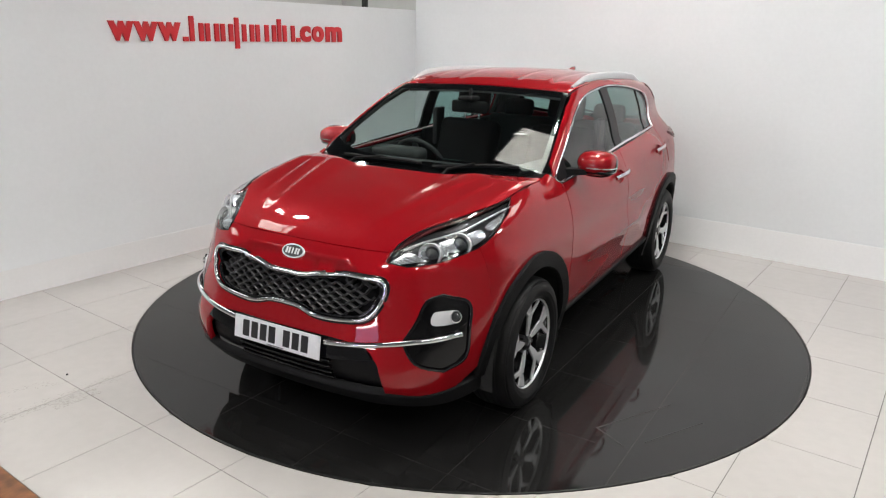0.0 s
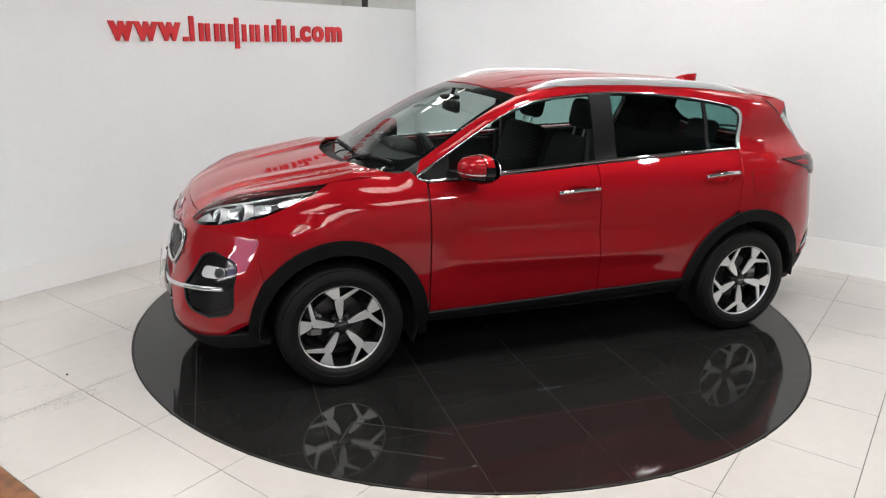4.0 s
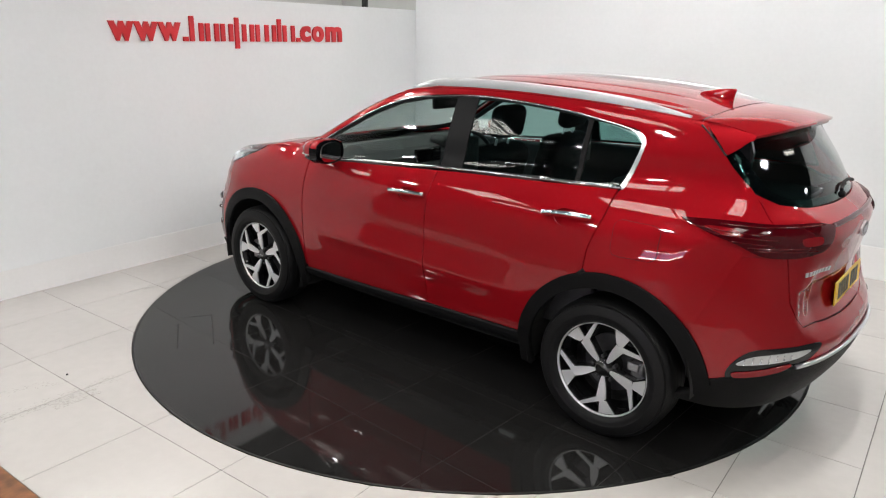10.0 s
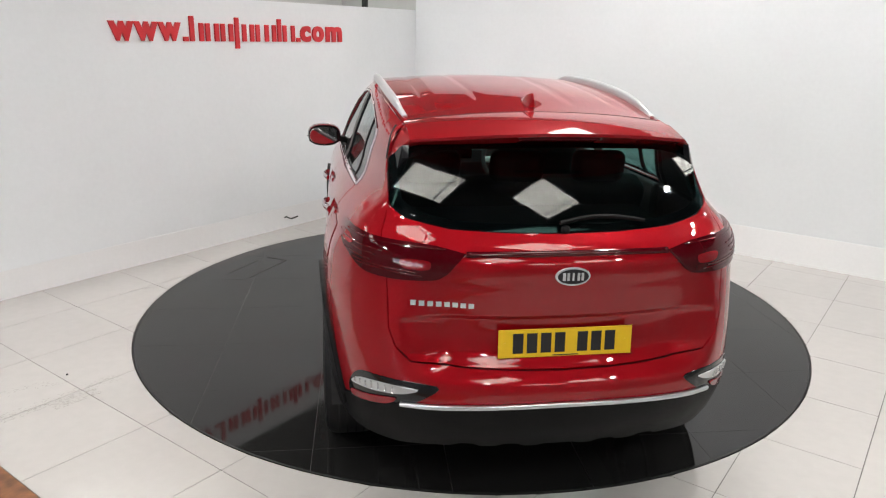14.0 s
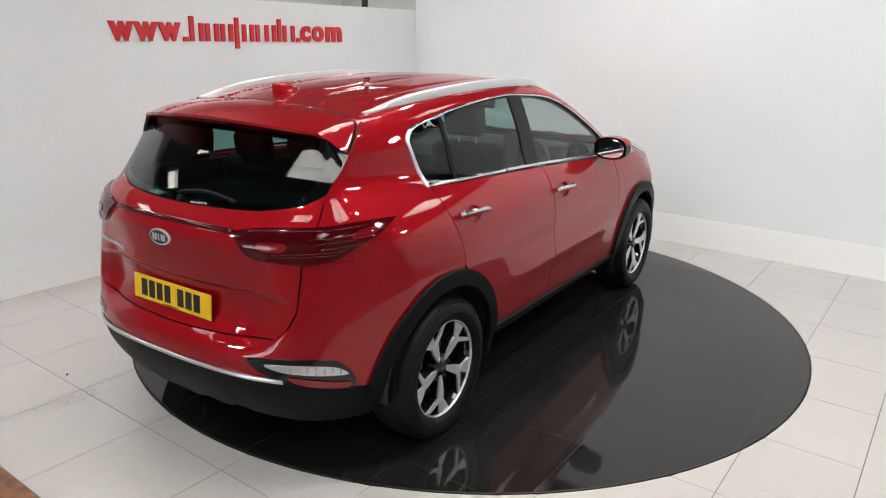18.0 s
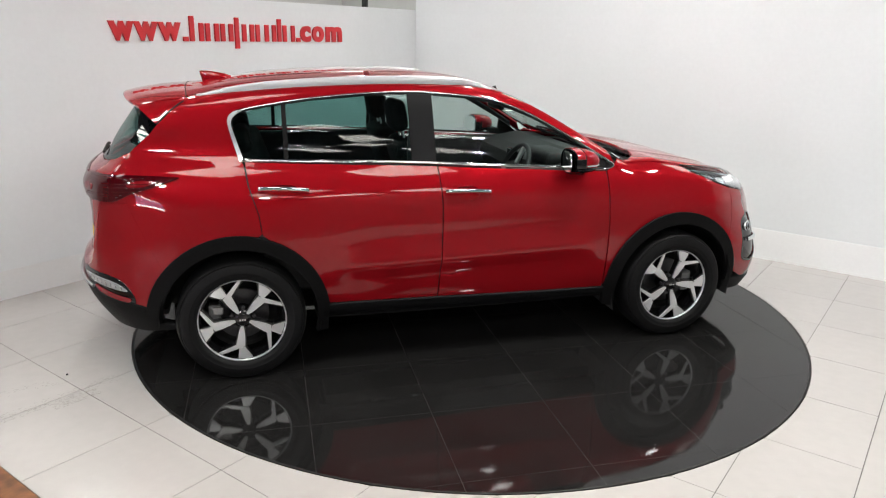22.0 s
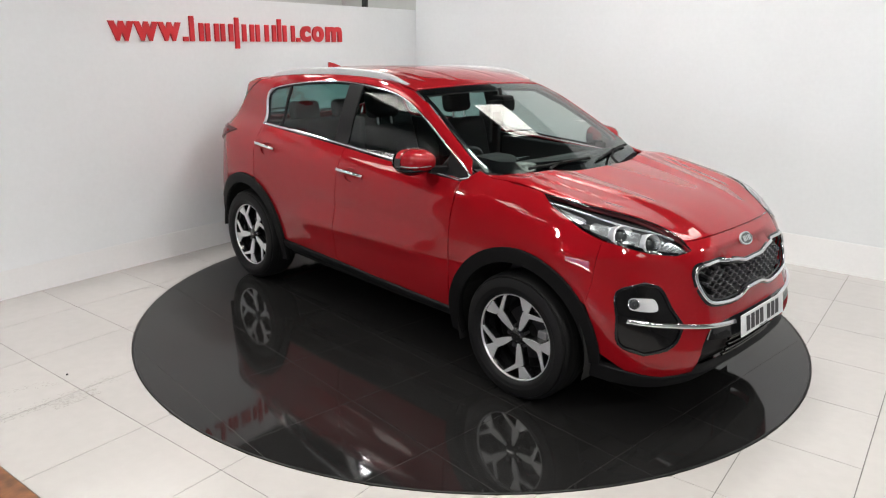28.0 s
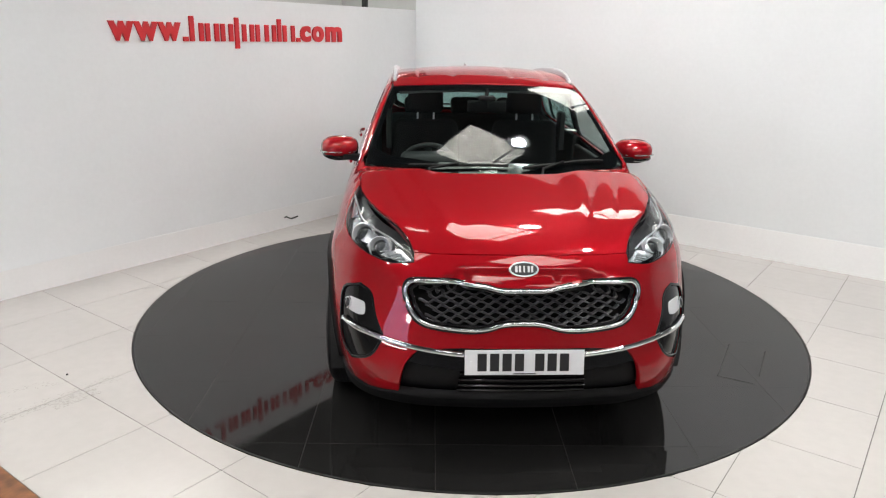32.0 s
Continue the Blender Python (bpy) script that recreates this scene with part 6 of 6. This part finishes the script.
front_seat(0.37)
front_seat(-0.37)
bench = cushion("rear_seat", (-0.26, -0.66, -0.09), (0.26, 0.66, 0.09), pose(-0.78, 0, 0.64, 0, -5, 0), car, M["cabin"])
cushion("seat_back", (-0.08, -0.65, 0.0), (0.08, 0.65, 0.56), pose(-1.06, 0, 0.68, 0, -20, 0), bench, M["cabin"], 0.05)
for y in (-0.40, 0.0, 0.40):
    cushion("headrest", (-0.045, -0.13, 0.0), (0.045, 0.13, 0.15), pose(-1.26, y, 1.20, 0, -12, 0), bench, M["cabin"], 0.04)
bm = bmesh.new()
dash = [(0.99, 1.02), (1.00, 1.12), (0.85, 1.135), (0.66, 1.10), (0.56, 1.06), (0.54, 0.98), (0.60, 0.86), (0.66, 0.70), (0.9, 0.62)]
prism(bm, dash, 1.48, Matrix(((1, 0, 0, 0), (0, 0, 1, -0.74), (0, 1, 0, 0), (0, 0, 0, 1))))
bmesh.ops.recalc_face_normals(bm, faces=bm.faces)
dashb = part("dashboard", bm, M["cabin_trim"], car)
part("cowl_hood", box(bmesh.new(), (0.56, -0.55, 1.07), (0.74, -0.20, 1.165), None, 0.04, 3), M["cabin_trim"], dashb, smooth=True)
part("display", box(bmesh.new(), (0.545, -0.13, 1.0), (0.575, 0.13, 1.10), None, 0.008), M["gloss_black"], dashb)
part("centre_console", box(bmesh.new(), (-0.15, -0.13, 0.45), (0.62, 0.13, 0.72), None, 0.03), M["cabin_trim"], car)
bm = bmesh.new()
q = pose(0.40, -0.37, 1.02, 0, -64, 0)
ringv, ringf = sweep([q @ Vector((0.185 * math.cos(2 * math.pi * i / 40), 0.185 * math.sin(2 * math.pi * i / 40), 0)) for i in range(40)], round_section(0.016, 8), True, up=q.to_3x3() @ Vector((0, 0, 1)))
wheel_s = mesh_part("steering_wheel", ringv, ringf, M["cabin_trim"], car)
part("boss", cyl(bmesh.new(), 0.065, 0.05, q, 24), M["cabin_trim"], wheel_s)
for a in (0, 180, 270):
    part("wheel_spoke", box(bmesh.new(), (0.05, -0.02, -0.008), (0.18, 0.02, 0.008), q @ pose(0, 0, 0, 0, 0, a + 90), 0.004), M["satin"], wheel_s)
inside_mirror = part("rear_view_mirror", box(bmesh.new(), (0.385, -0.125, 1.385), (0.425, 0.125, 1.462), None, 0.016, 3), M["dark"], car, smooth=True)
part("mirror_stem", cyl(bmesh.new(), 0.012, 0.12, pose(0.405, 0, 1.478, 0, -20, 0), 12), M["dark"], inside_mirror)
part("sensor_cover", box(bmesh.new(), (0.36, -0.055, 1.462), (0.47, 0.055, 1.492), pose(0, 0, 0), 0.014), M["dark"], inside_mirror, smooth=True)
part("parcel_shelf", box(bmesh.new(), (-1.85, -0.60, 1.06), (-1.22, 0.60, 1.085), None, 0.005), M["cabin"], car)
for s in (-1, 1):
    for x0, x1, top in ((0.82, -0.20, 1.108), (-0.24, -1.20, 1.166)):
        part("door_card", box(bmesh.new(), (x1, s * 0.745 - 0.02, 0.45), (x0, s * 0.745 + 0.02, top), None, 0.015), M["cabin_trim"], car)
    part("pillar_lining", box(bmesh.new(), (-0.36, s * 0.66 - 0.02, 1.05), (-0.24, s * 0.66 + 0.02, 1.33), pose(0, -s * 0.02, 0, s * 0, 0, 0), 0.01), M["cabin_trim"], car)
part("licence_disc", box(bmesh.new(), (0.66, 0.46, 1.318), (0.72, 0.52, 1.32), pose(0, 0, 0, 0, 0, 0)), M["paper"], car)


# ---------------- sign on the wall ----------------
def letters(text, v0, v1, name):
    """Raised lettering in the built-in face, fitted between two places along the wall."""
    cu = bpy.data.curves.new(name, "FONT")
    cu.body, cu.size, cu.extrude, cu.offset = text, 0.27, 0.009, 0.012
    ob = bpy.data.objects.new(name, cu)
    me = bpy.data.meshes.new_from_object(ob)
    bpy.data.objects.remove(ob)
    co = np.array([p.co[:] for p in me.vertices])
    lo, hi = co.min(0), co.max(0)
    k = (v1 - v0) / (hi[0] - lo[0])
    kz = 0.146 / (hi[1] - lo[1]) if "k" not in text else 1
    for p in me.vertices:
        p.co.x, p.co.y = (p.co.x - lo[0]) * k, (p.co.y - lo[1]) * kz
    me.materials.clear()
    me.materials.append(M["sign"])
    ob = new(name, me)
    ob.matrix_basis = BOOTH @ Matrix.Translation((U_LEFT + 0.0095, v0, SIGN_Z)) @ WALL_TURN
    return ob


SIGN_Z = 1.772
WALL_TURN = Matrix(((0, 0, 1, 0), (1, 0, 0, 0), (0, 1, 0, 0), (0, 0, 0, 1)))


def wall_sign():
    for k, ch in enumerate("www"):
        v0 = -1.023 + k * 0.205
        tagged(letters(ch, v0, v0 + 0.205, "sign_letter"), "raised red letter w on the white wall", "sign letter", "red letters of the wall sign")
    v = V_LETTERS
    for a, b in (v["dot"], v["dot2"]):
        bm = box(bmesh.new(), (U_LEFT + 0.001, a, SIGN_Z), (U_LEFT + 0.019, b, SIGN_Z + 0.036))
        ob = part("sign_dot", bm, M["sign"])
        ob.matrix_basis = BOOTH
        tagged(ob, "raised red dot on the white wall", "sign letter", "red letters of the wall sign")
    stems = []
    for a, b, lo, hi in v["bars"]:
        wide = b - a > 0.1
        stems += [(a, a + 0.045, lo, hi), (b - 0.045, b, lo, min(hi, 0.146))] if wide else [(a, a + 0.045, lo, hi)]
    for a, b, lo, hi in stems:
        bm = box(bmesh.new(), (U_LEFT + 0.001, a, SIGN_Z + lo), (U_LEFT + 0.019, b, SIGN_Z + hi), None, 0.004)
        ob = part("sign_bar", bm, M["sign"])
        ob.matrix_basis = BOOTH
        tagged(ob, "raised plain red bar of the wall sign", "sign letter", "red letters of the wall sign")
    for ch, (a, b) in zip("com", v["com"]):
        tagged(letters(ch, a, b, "sign_letter"), "raised red letter %s on the white wall" % ch, "sign letter", "red letters of the wall sign")


V_LETTERS = {'dot': (-0.39, -0.343), 'dot2': (0.837, 0.88), 'bars': [(-0.327, -0.191, 0, 0.2), (-0.174, -0.039, 0, 0.146), (-0.021, 0.108, 0, 0.146), (0.126, 0.18, -0.06, 0.2), (0.205, 0.335, 0, 0.146), (0.354, 0.431, 0, 0.146), (0.457, 0.588, 0, 0.146), (0.605, 0.649, 0, 0.2), (0.67, 0.816, 0, 0.146)], 'com': [(0.887, 1.018), (1.04, 1.191), (1.222, 1.444)]}
wall_sign()


# ---------------- small things round the booth ----------------
bm = box(bmesh.new(), (-2.86, 2.02, -0.17), (-2.80, 2.055, Z_ROOF))
ob = part("post", bm, M["black_post"])
ob.matrix_basis = BOOTH
tagged(ob, "thin black post behind the partition wall", "post", kind="structure")
bm = box(bmesh.new(), (-8.0, 6.9, 2.95), (7.5, 7.0, 3.05))
box(bm, (-8.0, 6.93, 2.62), (7.5, 7.0, 2.68))
ob = part("wall_trunking", bm, M["steel"])
ob.matrix_basis = BOOTH
tagged(ob, "grey cable trunking along the far hall wall", "trunking", kind="structure")
v, f = sweep([(-2.606, 0.58, 0.10), (-2.592, 0.60, 0.108), (-2.585, 0.63, 0.088), (-2.590, 0.66, 0.078), (-2.596, 0.70, 0.080), (-2.60, 0.75, 0.083)], round_section(0.007, 6))
ob = mesh_part("cable", v, f, M["ink"])
ob.matrix_basis = BOOTH
tagged(ob, "short loose end of black cable on the skirting", "cable")
bm = bmesh.new()
bmesh.ops.create_icosphere(bm, subdivisions=1, radius=0.007, matrix=pose(-2.223, -1.311, 0.003))
ob = part("grit", bm, M["ink"])
tagged(ob, "small dark speck of grit on the floor tiles", "debris")


# ---- dried tyre scuffs on the tiles ----
def tyre_scuffs():
    rng = random.Random(7)
    bm = bmesh.new()
    for (x0, y0, x1, y1, wide, count) in SCUFFS:
        along = math.atan2(y1 - y0, x1 - x0)
        for _ in range(count):
            t, off = rng.random(), rng.choice((-2, -1, 0, 1, 2)) * wide * 0.6 + rng.gauss(0, wide * 0.12)
            x, y = x0 + (x1 - x0) * t - off * math.sin(along), y0 + (y1 - y0) * t + off * math.cos(along)
            a, b = rng.uniform(0.003, 0.011), rng.uniform(0.0012, 0.0028)
            m = pose(x, y, 0.0004, 0, 0, math.degrees(along) + rng.gauss(0, 14))
            k = 6
            ring = [bm.verts.new(m @ Vector((a * math.cos(6.283 * i / k) * rng.uniform(0.7, 1.1), b * math.sin(6.283 * i / k), 0))) for i in range(k)]
            bm.faces.new(ring)
    ob = part("tyre_scuffs", bm, M["scuff"])
    tagged(ob, "faint dried grey tyre scuffs on the floor tiles", "scuff marks", kind="stuff")


M["scuff"] = material("dried_scuff", (0.33, 0.31, 0.28), 0.7, grain=0.3, grain_scale=200)
SCUFFS = ((-2.10, -1.67, -1.96, -1.47, 0.028, 170), (-2.29, -1.81, -1.93, -1.30, 0.034, 230), (-2.49, -1.60, -2.20, -1.36, 0.03, 60))
tyre_scuffs()


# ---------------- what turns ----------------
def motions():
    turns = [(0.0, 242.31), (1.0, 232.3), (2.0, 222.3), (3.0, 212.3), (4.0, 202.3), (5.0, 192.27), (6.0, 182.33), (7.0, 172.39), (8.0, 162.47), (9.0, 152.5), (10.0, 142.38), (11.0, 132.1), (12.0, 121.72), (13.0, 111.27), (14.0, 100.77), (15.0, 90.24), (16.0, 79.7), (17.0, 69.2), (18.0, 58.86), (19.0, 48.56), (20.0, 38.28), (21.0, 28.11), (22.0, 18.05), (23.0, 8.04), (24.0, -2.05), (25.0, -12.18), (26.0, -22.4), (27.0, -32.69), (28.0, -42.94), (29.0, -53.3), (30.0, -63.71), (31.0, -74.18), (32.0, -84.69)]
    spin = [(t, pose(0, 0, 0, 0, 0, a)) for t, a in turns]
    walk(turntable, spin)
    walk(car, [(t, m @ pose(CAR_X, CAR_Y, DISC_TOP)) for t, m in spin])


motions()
